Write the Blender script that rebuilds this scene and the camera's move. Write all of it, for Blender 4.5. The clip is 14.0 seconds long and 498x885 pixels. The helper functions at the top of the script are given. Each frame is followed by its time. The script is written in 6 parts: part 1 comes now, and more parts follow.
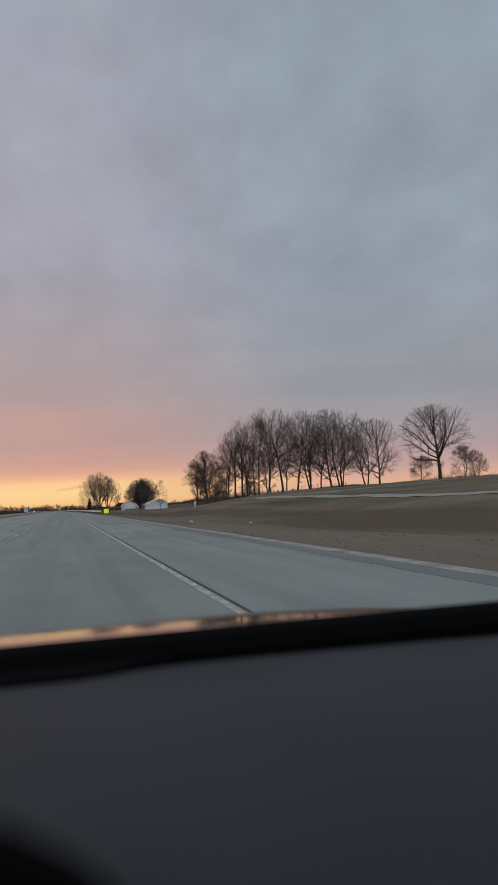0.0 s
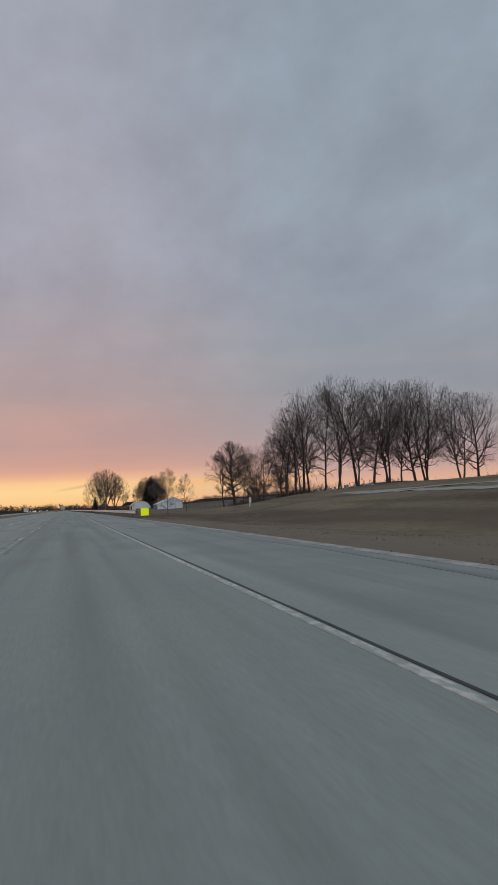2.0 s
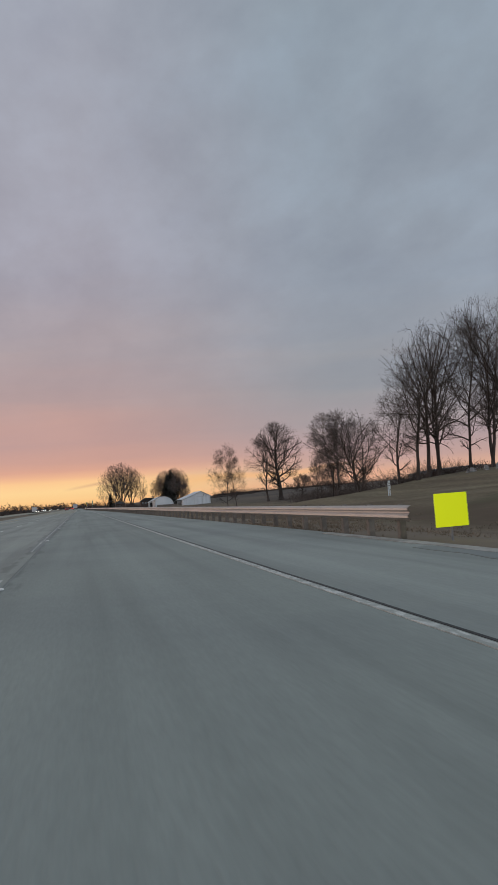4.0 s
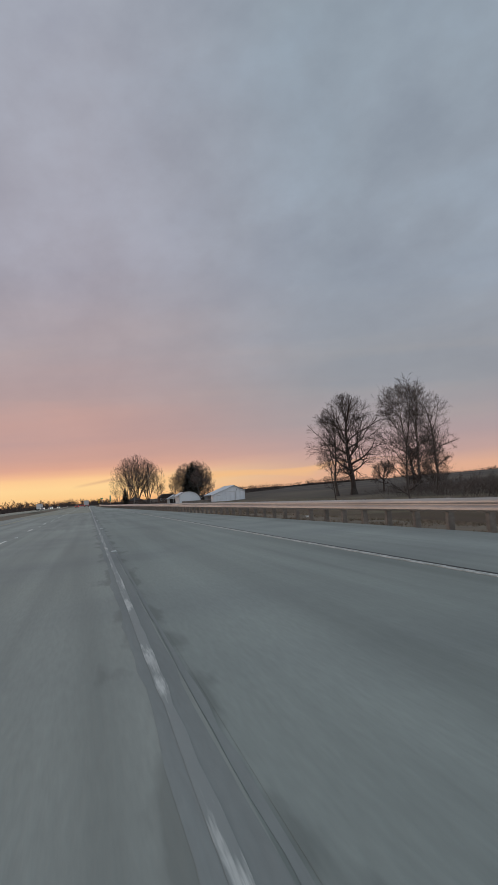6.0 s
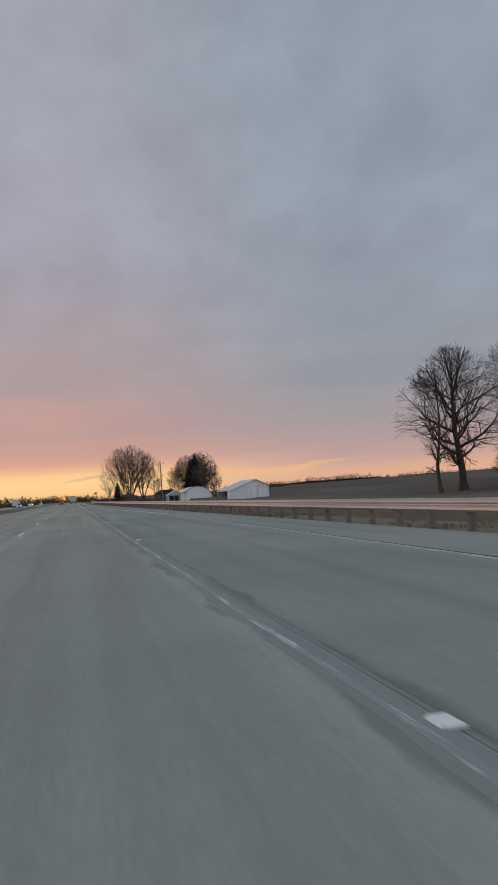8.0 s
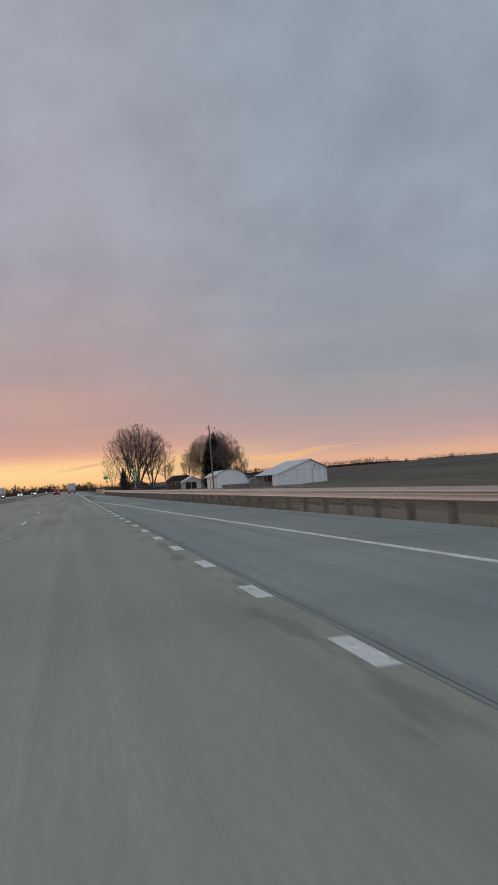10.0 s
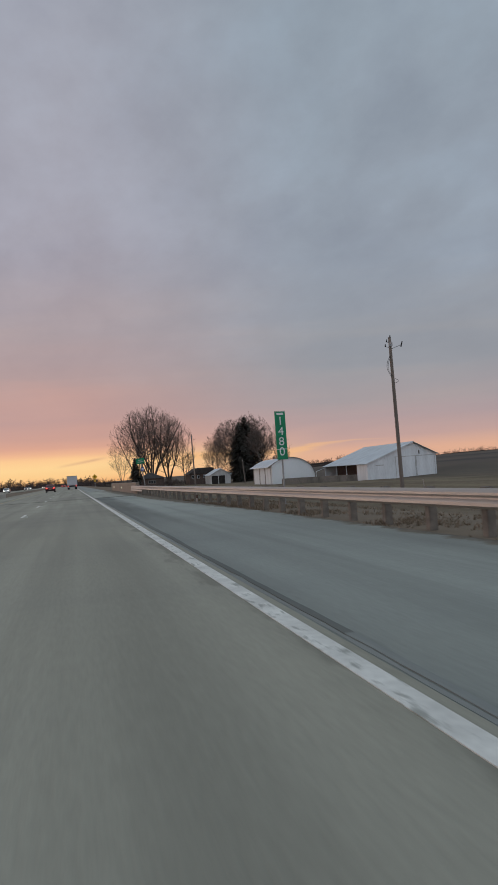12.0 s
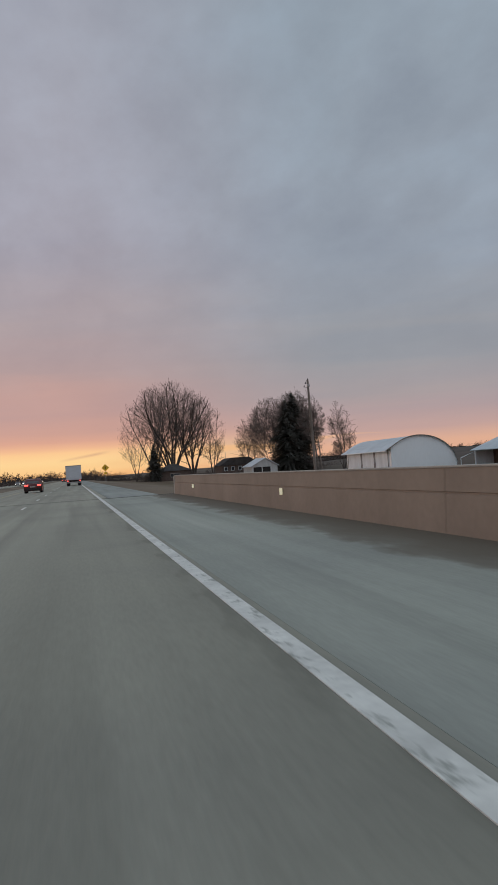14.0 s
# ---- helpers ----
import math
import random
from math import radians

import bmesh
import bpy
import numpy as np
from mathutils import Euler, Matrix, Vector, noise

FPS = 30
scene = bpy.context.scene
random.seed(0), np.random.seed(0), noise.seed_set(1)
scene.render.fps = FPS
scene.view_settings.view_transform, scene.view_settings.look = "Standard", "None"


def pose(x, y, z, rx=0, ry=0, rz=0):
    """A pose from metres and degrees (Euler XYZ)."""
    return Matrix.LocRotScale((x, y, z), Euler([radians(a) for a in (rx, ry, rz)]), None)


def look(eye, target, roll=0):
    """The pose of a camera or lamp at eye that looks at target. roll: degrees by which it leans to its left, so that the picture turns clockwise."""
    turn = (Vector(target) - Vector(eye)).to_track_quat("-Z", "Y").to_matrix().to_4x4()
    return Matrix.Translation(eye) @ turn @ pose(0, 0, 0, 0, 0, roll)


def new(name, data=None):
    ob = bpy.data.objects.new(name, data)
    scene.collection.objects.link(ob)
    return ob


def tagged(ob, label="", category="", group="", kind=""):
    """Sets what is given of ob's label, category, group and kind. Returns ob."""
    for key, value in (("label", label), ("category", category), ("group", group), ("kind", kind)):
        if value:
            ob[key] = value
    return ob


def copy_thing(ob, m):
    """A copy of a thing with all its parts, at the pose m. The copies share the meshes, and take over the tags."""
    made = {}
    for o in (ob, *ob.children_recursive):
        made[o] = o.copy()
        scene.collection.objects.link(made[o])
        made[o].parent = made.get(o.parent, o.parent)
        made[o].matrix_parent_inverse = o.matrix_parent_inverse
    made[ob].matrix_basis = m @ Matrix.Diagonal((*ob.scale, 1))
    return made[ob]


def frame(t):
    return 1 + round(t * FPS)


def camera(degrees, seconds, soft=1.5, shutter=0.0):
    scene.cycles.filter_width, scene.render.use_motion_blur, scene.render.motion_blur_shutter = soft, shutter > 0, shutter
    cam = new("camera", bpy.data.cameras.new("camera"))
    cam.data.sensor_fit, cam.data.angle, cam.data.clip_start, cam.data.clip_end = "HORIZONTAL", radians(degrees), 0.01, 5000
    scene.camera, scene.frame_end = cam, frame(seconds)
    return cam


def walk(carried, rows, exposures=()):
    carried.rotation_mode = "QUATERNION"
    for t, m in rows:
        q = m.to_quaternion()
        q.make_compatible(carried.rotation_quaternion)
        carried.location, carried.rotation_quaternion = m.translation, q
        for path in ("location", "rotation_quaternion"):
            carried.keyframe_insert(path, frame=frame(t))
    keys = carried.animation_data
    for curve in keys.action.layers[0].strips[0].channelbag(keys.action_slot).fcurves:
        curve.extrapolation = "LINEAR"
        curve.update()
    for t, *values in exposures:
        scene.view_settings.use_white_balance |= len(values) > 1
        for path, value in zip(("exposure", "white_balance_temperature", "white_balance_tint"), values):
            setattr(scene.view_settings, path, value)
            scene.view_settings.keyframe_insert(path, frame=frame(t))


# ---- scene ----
# The camera in the moving car: seconds, x, y, yaw to the left, pitch up and roll, in metres and degrees.
EYE = 1.205
PATH = [
    (0, 2.513, 0.001, -13.792, 4.282, -3.042),
    (0.5, 2.430, 13.838, -13.873, 4.311, -2.957),
    (1, 2.361, 27.712, -13.811, 4.282, -2.968),
    (1.5, 2.278, 41.678, -13.681, 4.270, -2.918),
    (2, 2.065, 55.803, -13.560, 4.293, -2.942),
    (2.5, 1.904, 70.102, -13.409, 4.256, -3.134),
    (3, 1.794, 84.573, -13.227, 4.161, -3.495),
    (3.5, 1.672, 99.351, -13.017, 4.039, -3.899),
    (4, 1.474, 114.572, -12.781, 3.921, -4.220),
    (4.5, 1.136, 130.369, -12.522, 3.839, -4.333),
    (5, 0.658, 146.743, -12.238, 3.792, -4.238),
    (5.5, 0.135, 163.451, -12.104, 3.792, -4.181),
    (6, -0.392, 180.441, -12.179, 3.748, -4.232),
    (6.5, -0.863, 197.688, -12.387, 3.698, -4.241),
    (7, -1.263, 215.151, -12.679, 3.684, -4.027),
    (7.5, -1.529, 232.762, -12.983, 3.593, -3.929),
    (8, -1.580, 250.458, -13.231, 3.558, -3.636),
    (8.5, -1.639, 268.322, -13.384, 3.414, -3.565),
    (9, -1.706, 286.352, -13.441, 3.160, -3.714),
    (9.5, -1.756, 304.428, -13.430, 2.860, -3.964),
    (10, -1.764, 322.427, -13.381, 2.577, -4.194),
    (10.5, -1.704, 340.229, -13.323, 2.374, -4.285),
    (11, -1.576, 357.832, -13.254, 2.250, -4.236),
    (11.5, -1.674, 375.333, -13.286, 2.194, -3.938),
    (12, -1.626, 392.733, -13.300, 2.248, -3.942),
    (12.5, -1.501, 410.104, -13.242, 2.262, -4.116),
    (13, -1.358, 427.522, -13.180, 2.256, -3.900),
    (13.5, -1.362, 444.903, -13.178, 2.119, -4.366),
    (14, -1.344, 462.299, -13.083, 1.799, -3.997),]


def aim(x, y, yaw, pitch, roll):
    a, b = radians(yaw), radians(pitch)
    ahead = Vector((-math.sin(a) * math.cos(b), math.cos(a) * math.cos(b), math.sin(b)))
    eye = Vector((x, y, EYE))
    return look(eye, eye + 2 * ahead, roll)


cam = camera(36.18, 14.0, 1.6, 0.06)
walk(cam, [(t, aim(x, y, yaw, pitch, roll)) for t, x, y, yaw, pitch, roll in PATH])

# ---- sky and sun ----
SUN_AZ = -36.0       # degrees to the right of the road, where the sun has just set


def math_node(nt, op, a, b=None, clamp=False):
    n = nt.nodes.new("ShaderNodeMath")
    n.operation, n.use_clamp = op, clamp
    for i, v in enumerate((a, b)):
        if v is None:
            continue
        if isinstance(v, (int, float)):
            n.inputs[i].default_value = v
        else:
            nt.links.new(v, n.inputs[i])
    return n.outputs[0]


def ramp(nt, fac, stops, mode="LINEAR"):
    n = nt.nodes.new("ShaderNodeValToRGB")
    n.color_ramp.interpolation = mode
    els = n.color_ramp.elements
    while len(els) < len(stops):
        els.new(0.5)
    for e, (p, c) in zip(els, stops):
        e.position = p
        e.color = (*c, 1) if len(c) == 3 else c
    nt.links.new(fac, n.inputs[0])
    return n.outputs[0]


def mix(nt, fac, a, b, blend="MIX"):
    n = nt.nodes.new("ShaderNodeMix")
    n.data_type, n.blend_type = "RGBA", blend
    for sock, v in ((n.inputs[0], fac), (n.inputs[6], a), (n.inputs[7], b)):
        if isinstance(v, (int, float)):
            sock.default_value = v
        elif isinstance(v, tuple):
            sock.default_value = (*v, 1)
        else:
            nt.links.new(v, sock)
    return n.outputs[2]


def srgb(r, g, b):
    return tuple(((c / 255 + 0.055) / 1.055) ** 2.4 if c > 10 else c / 255 / 12.92 for c in (r, g, b))


def make_world():
    w = bpy.data.worlds.new("dusk_sky")
    w.use_nodes = True
    nt = w.node_tree
    nt.nodes.clear()
    out = nt.nodes.new("ShaderNodeOutputWorld")
    bg = nt.nodes.new("ShaderNodeBackground")
    co = nt.nodes.new("ShaderNodeTexCoord")
    sep = nt.nodes.new("ShaderNodeSeparateXYZ")
    nt.links.new(co.outputs["Generated"], sep.inputs[0])
    X, Y, Zc = sep.outputs
    # elevation in units of 40 degrees, and the angle round from the sunset
    el = math_node(nt, "MULTIPLY", math_node(nt, "ARCSINE", Zc), 180 / math.pi / 40)
    az = math_node(nt, "ARCTAN2", X, Y)
    away = math_node(nt, "MULTIPLY", math_node(nt, "ABSOLUTE", math_node(nt, "SUBTRACT", az, radians(SUN_AZ))), 180 / math.pi / 60, True)
    # thin streaks and soft banks of cloud
    wob = nt.nodes.new("ShaderNodeTexNoise")
    wob.inputs["Scale"].default_value, wob.inputs["Detail"].default_value = 3.0, 4
    mp = nt.nodes.new("ShaderNodeMapping")
    mp.inputs["Scale"].default_value = (1.0, 1.0, 9.0)
    nt.links.new(co.outputs["Generated"], mp.inputs[0])
    nt.links.new(mp.outputs[0], wob.inputs[0])
    shift = math_node(nt, "MULTIPLY", math_node(nt, "SUBTRACT", wob.outputs["Fac"], 0.5), 0.07)
    rise = math_node(nt, "ADD", el, math_node(nt, "MULTIPLY", shift, math_node(nt, "MULTIPLY", el, 5.0, True)))
    near = ramp(nt, rise, [(0.0, srgb(244, 178, 116)), (0.014, srgb(253, 205, 142)), (0.030, srgb(255, 214, 152)), (0.046, srgb(252, 203, 148)), (0.056, srgb(240, 185, 146)), (0.070, srgb(220, 167, 145)),
                           (0.092, srgb(199, 158, 148)), (0.115, srgb(191, 156, 151)), (0.145, srgb(189, 157, 153)), (0.19, srgb(182, 158, 157)), (0.28, srgb(172, 159, 163)), (0.42, srgb(163, 160, 171)), (0.85, srgb(160, 164, 176)), (1.0, srgb(158, 167, 176))])
    far = ramp(nt, rise, [(0.0, srgb(228, 174, 144)), (0.025, srgb(221, 173, 147)), (0.05, srgb(195, 162, 155)), (0.085, srgb(177, 157, 158)), (0.12, srgb(165, 156, 159)), (0.2, srgb(151, 154, 161)),
                          (0.36, srgb(147, 155, 167)), (0.8, srgb(146, 158, 170)), (1.0, srgb(149, 161, 170))])
    turn = nt.nodes.new("ShaderNodeMapRange")
    turn.interpolation_type = "SMOOTHSTEP"
    turn.inputs[1].default_value, turn.inputs[2].default_value = 0.60, 0.955
    nt.links.new(away, turn.inputs[0])
    col = mix(nt, turn.outputs[0], near, far)
    # a thin lit streak of cloud low over the fields
    lift = math_node(nt, "ADD", math_node(nt, "MULTIPLY", shift, 1.2), math_node(nt, "MULTIPLY", az, 0.030))
    gap = math_node(nt, "ABSOLUTE", math_node(nt, "SUBTRACT", el, math_node(nt, "ADD", lift, 0.029)))
    taper = ramp(nt, az, [(0.10, (1, 1, 1)), (0.30, (0.45, 0.45, 0.45)), (0.42, (0.18, 0.18, 0.18))])
    thin = ramp(nt, math_node(nt, "DIVIDE", gap, taper), [(0.0, (0.75, 0.75, 0.75)), (0.006, (0.6, 0.6, 0.6)), (0.013, (0, 0, 0))])
    along = ramp(nt, az, [(0.02, (0, 0, 0)), (0.16, (1, 1, 1)), (0.30, (0.8, 0.8, 0.8)), (0.42, (0, 0, 0))])
    col = mix(nt, math_node(nt, "MULTIPLY", thin, along), col, srgb(244, 190, 132))
    # a soft salmon bank above the yellow, brightest towards the sunset
    bank = math_node(nt, "ABSOLUTE", math_node(nt, "SUBTRACT", math_node(nt, "ADD", el, math_node(nt, "MULTIPLY", shift, 0.6)), 0.158))
    glow = math_node(nt, "MULTIPLY", ramp(nt, bank, [(0.0, (0.34, 0.34, 0.34)), (0.016, (0.24, 0.24, 0.24)), (0.038, (0, 0, 0))]), ramp(nt, math_node(nt, "ADD", az, 0.3), [(0.18, (1, 1, 1)), (0.28, (0.7, 0.7, 0.7)), (0.38, (0, 0, 0))]))
    col = mix(nt, glow, col, srgb(216, 165, 149))
    # one thin grey wisp lying in the yellow, rising slightly to the right
    rod_ = math_node(nt, "ABSOLUTE", math_node(nt, "SUBTRACT", el, math_node(nt, "ADD", math_node(nt, "MULTIPLY", az, 0.20), 0.036)))
    wide = ramp(nt, math_node(nt, "ADD", az, 0.1), [(0.080, (0, 0, 0)), (0.095, (0.5, 0.5, 0.5)), (0.13, (1, 1, 1)), (0.150, (0, 0, 0))])
    wisp_ = ramp(nt, rod_, [(0.0, (0.55, 0.55, 0.55)), (0.0016, (0.4, 0.4, 0.4)), (0.0036, (0, 0, 0))])
    col = mix(nt, math_node(nt, "MULTIPLY", wide, wisp_), col, srgb(196, 150, 128))
    # mottled overcast, larger and softer towards the zenith
    cl = nt.nodes.new("ShaderNodeTexNoise")
    cl.inputs["Scale"].default_value, cl.inputs["Detail"].default_value, cl.inputs["Roughness"].default_value = 4.4, 7, 0.56
    mp2 = nt.nodes.new("ShaderNodeMapping")
    mp2.inputs["Scale"].default_value, mp2.inputs["Rotation"].default_value = (1.5, 1.0, 2.0), (0, 0.5, 0.4)
    nt.links.new(co.outputs["Generated"], mp2.inputs[0])
    nt.links.new(mp2.outputs[0], cl.inputs[0])
    tone = ramp(nt, cl.outputs["Fac"], [(0.30, (0.895, 0.89, 0.905)), (0.5, (1, 1, 1)), (0.68, (1.075, 1.10, 1.11))])
    high = math_node(nt, "MULTIPLY", el, 2.2, True)
    col = mix(nt, high, col, mix(nt, 1.0, col, tone, "MULTIPLY"))
    # the puffs of the cloud deck, foreshortened towards the horizon as a level sheet is
    level = math_node(nt, "MAXIMUM", math_node(nt, "ADD", Zc, 0.16), 0.05)
    deck = nt.nodes.new("ShaderNodeCombineXYZ")
    nt.links.new(math_node(nt, "DIVIDE", X, level), deck.inputs[0])
    nt.links.new(math_node(nt, "DIVIDE", Y, level), deck.inputs[1])
    lay = nt.nodes.new("ShaderNodeMapping")
    lay.inputs["Rotation"].default_value, lay.inputs["Scale"].default_value = (0, 0, 0.9), (1.0, 0.55, 1.0)
    nt.links.new(deck.outputs[0], lay.inputs[0])
    for scale, rough, low_, high_ in ((2.2, 0.58, (0.945, 0.95, 0.955), (1.05, 1.058, 1.065)), (6.5, 0.52, (0.975, 0.973, 0.978), (1.03, 1.035, 1.035))):
        puff = nt.nodes.new("ShaderNodeTexNoise")
        puff.inputs["Scale"].default_value, puff.inputs["Detail"].default_value, puff.inputs["Roughness"].default_value, puff.inputs["Distortion"].default_value = scale, 6, rough, 0.25
        nt.links.new(lay.outputs[0], puff.inputs[0])
        puffs = ramp(nt, puff.outputs["Fac"], [(0.34, low_), (0.5, (1, 1, 1)), (0.66, high_)])
        col = mix(nt, ramp(nt, el, [(0.12, (0, 0, 0)), (0.5, (1, 1, 1))]), col, mix(nt, 1.0, col, puffs, "MULTIPLY"))
    st = nt.nodes.new("ShaderNodeTexNoise")
    st.inputs["Scale"].default_value, st.inputs["Detail"].default_value, st.inputs["Distortion"].default_value = 2.2, 6, 0.4
    mp3 = nt.nodes.new("ShaderNodeMapping")
    mp3.inputs["Scale"].default_value, mp3.inputs["Rotation"].default_value = (1.0, 1.0, 10.0), (0.05, -0.10, 0)
    nt.links.new(co.outputs["Generated"], mp3.inputs[0])
    nt.links.new(mp3.outputs[0], st.inputs[0])
    wisp = ramp(nt, st.outputs["Fac"], [(0.32, (0.955, 0.965, 0.98)), (0.5, (1, 1, 1)), (0.66, (1.06, 1.03, 1.0))])
    low = ramp(nt, el, [(0.0, (0.5, 0.5, 0.5)), (0.05, (1, 1, 1)), (0.22, (1, 1, 1)), (0.45, (0, 0, 0))])
    col = mix(nt, low, col, mix(nt, 1.0, col, wisp, "MULTIPLY"))
    # the eastern sky, opposite the sunset, is thinner cloud and brighter
    round_ = math_node(nt, "MULTIPLY", math_node(nt, "ABSOLUTE", math_node(nt, "SUBTRACT", az, radians(SUN_AZ))), 1 / math.pi, True)
    east = ramp(nt, round_, [(0.46, (1.0, 1.0, 1.0)), (0.66, (1.62, 1.60, 1.60)), (1.0, (1.70, 1.67, 1.66))])
    col = mix(nt, 1.0, col, east, "MULTIPLY")
    # a faint clear-air tint from a low sun behind the cloud
    sky = nt.nodes.new("ShaderNodeTexSky")
    sky.sky_type, sky.sun_disc = "NISHITA", False
    sky.sun_elevation, sky.sun_rotation = radians(0.5), radians(SUN_AZ)
    col = mix(nt, 0.0005, col, sky.outputs[0], "ADD")
    nt.links.new(col, bg.inputs[0])
    bg.inputs[1].default_value = 1.0
    nt.links.new(bg.outputs[0], out.inputs[0])
    scene.world = w


make_world()
sun = new("sun", bpy.data.lights.new("sun", "SUN"))
sun.data.energy, sun.data.angle, sun.data.color = 0.8, radians(25), (1.0, 0.74, 0.62)
sun.matrix_world = look((0, 0, 0), (-math.sin(radians(SUN_AZ)), -math.cos(radians(SUN_AZ)), -math.tan(radians(3))))

# ---- materials ----


def material(name, base, rough=0.8, metal=0.0, spread=0.25, scale=1.0, fine=8.0, bump=0.15, stretch=(1, 1, 1), per_object=0.0, tint=None, spec=0.3, emit=None):
    """A surface with stains at one scale and grain at another; coordinates are metres of the world."""
    m = bpy.data.materials.new(name)
    m.use_nodes = True
    nt = m.node_tree
    b = nt.nodes["Principled BSDF"]
    geo = nt.nodes.new("ShaderNodeNewGeometry")
    mp = nt.nodes.new("ShaderNodeMapping")
    mp.inputs["Scale"].default_value = stretch
    nt.links.new(geo.outputs["Position"], mp.inputs[0])
    big = nt.nodes.new("ShaderNodeTexNoise")
    big.inputs["Scale"].default_value, big.inputs["Detail"].default_value = scale, 4
    small = nt.nodes.new("ShaderNodeTexNoise")
    small.inputs["Scale"].default_value, small.inputs["Detail"].default_value = fine, 6
    nt.links.new(mp.outputs[0], big.inputs[0])
    nt.links.new(mp.outputs[0], small.inputs[0])
    lo, hi = tuple(c * (1 - spread) for c in base), tuple(min(1, c * (1 + spread)) for c in (tint or base))
    col = ramp(nt, big.outputs["Fac"], [(0.3, lo), (0.7, hi)])
    grain = ramp(nt, small.outputs["Fac"], [(0.3, (1 - spread * 0.7,) * 3), (0.7, (1 + spread * 0.5,) * 3)])
    col = mix(nt, 1.0, col, grain, "MULTIPLY")
    if per_object:
        oi = nt.nodes.new("ShaderNodeObjectInfo")
        shade = ramp(nt, oi.outputs["Random"], [(0, (1 - per_object,) * 3), (1, (1 + per_object,) * 3)])
        col = mix(nt, 1.0, col, shade, "MULTIPLY")
    nt.links.new(col, b.inputs["Base Color"])
    nt.links.new(math_node(nt, "ADD", math_node(nt, "MULTIPLY", small.outputs["Fac"], 0.2), rough - 0.1, True), b.inputs["Roughness"])
    b.inputs["Metallic"].default_value = metal
    b.inputs["Specular IOR Level"].default_value = spec
    if bump:
        bp = nt.nodes.new("ShaderNodeBump")
        bp.inputs["Strength"].default_value, bp.inputs["Distance"].default_value = bump, 0.02
        nt.links.new(small.outputs["Fac"], bp.inputs["Height"])
        nt.links.new(bp.outputs[0], b.inputs["Normal"])
    if emit:
        b.inputs["Emission Color"].default_value, b.inputs["Emission Strength"].default_value = (*emit[0], 1), emit[1]
    return m


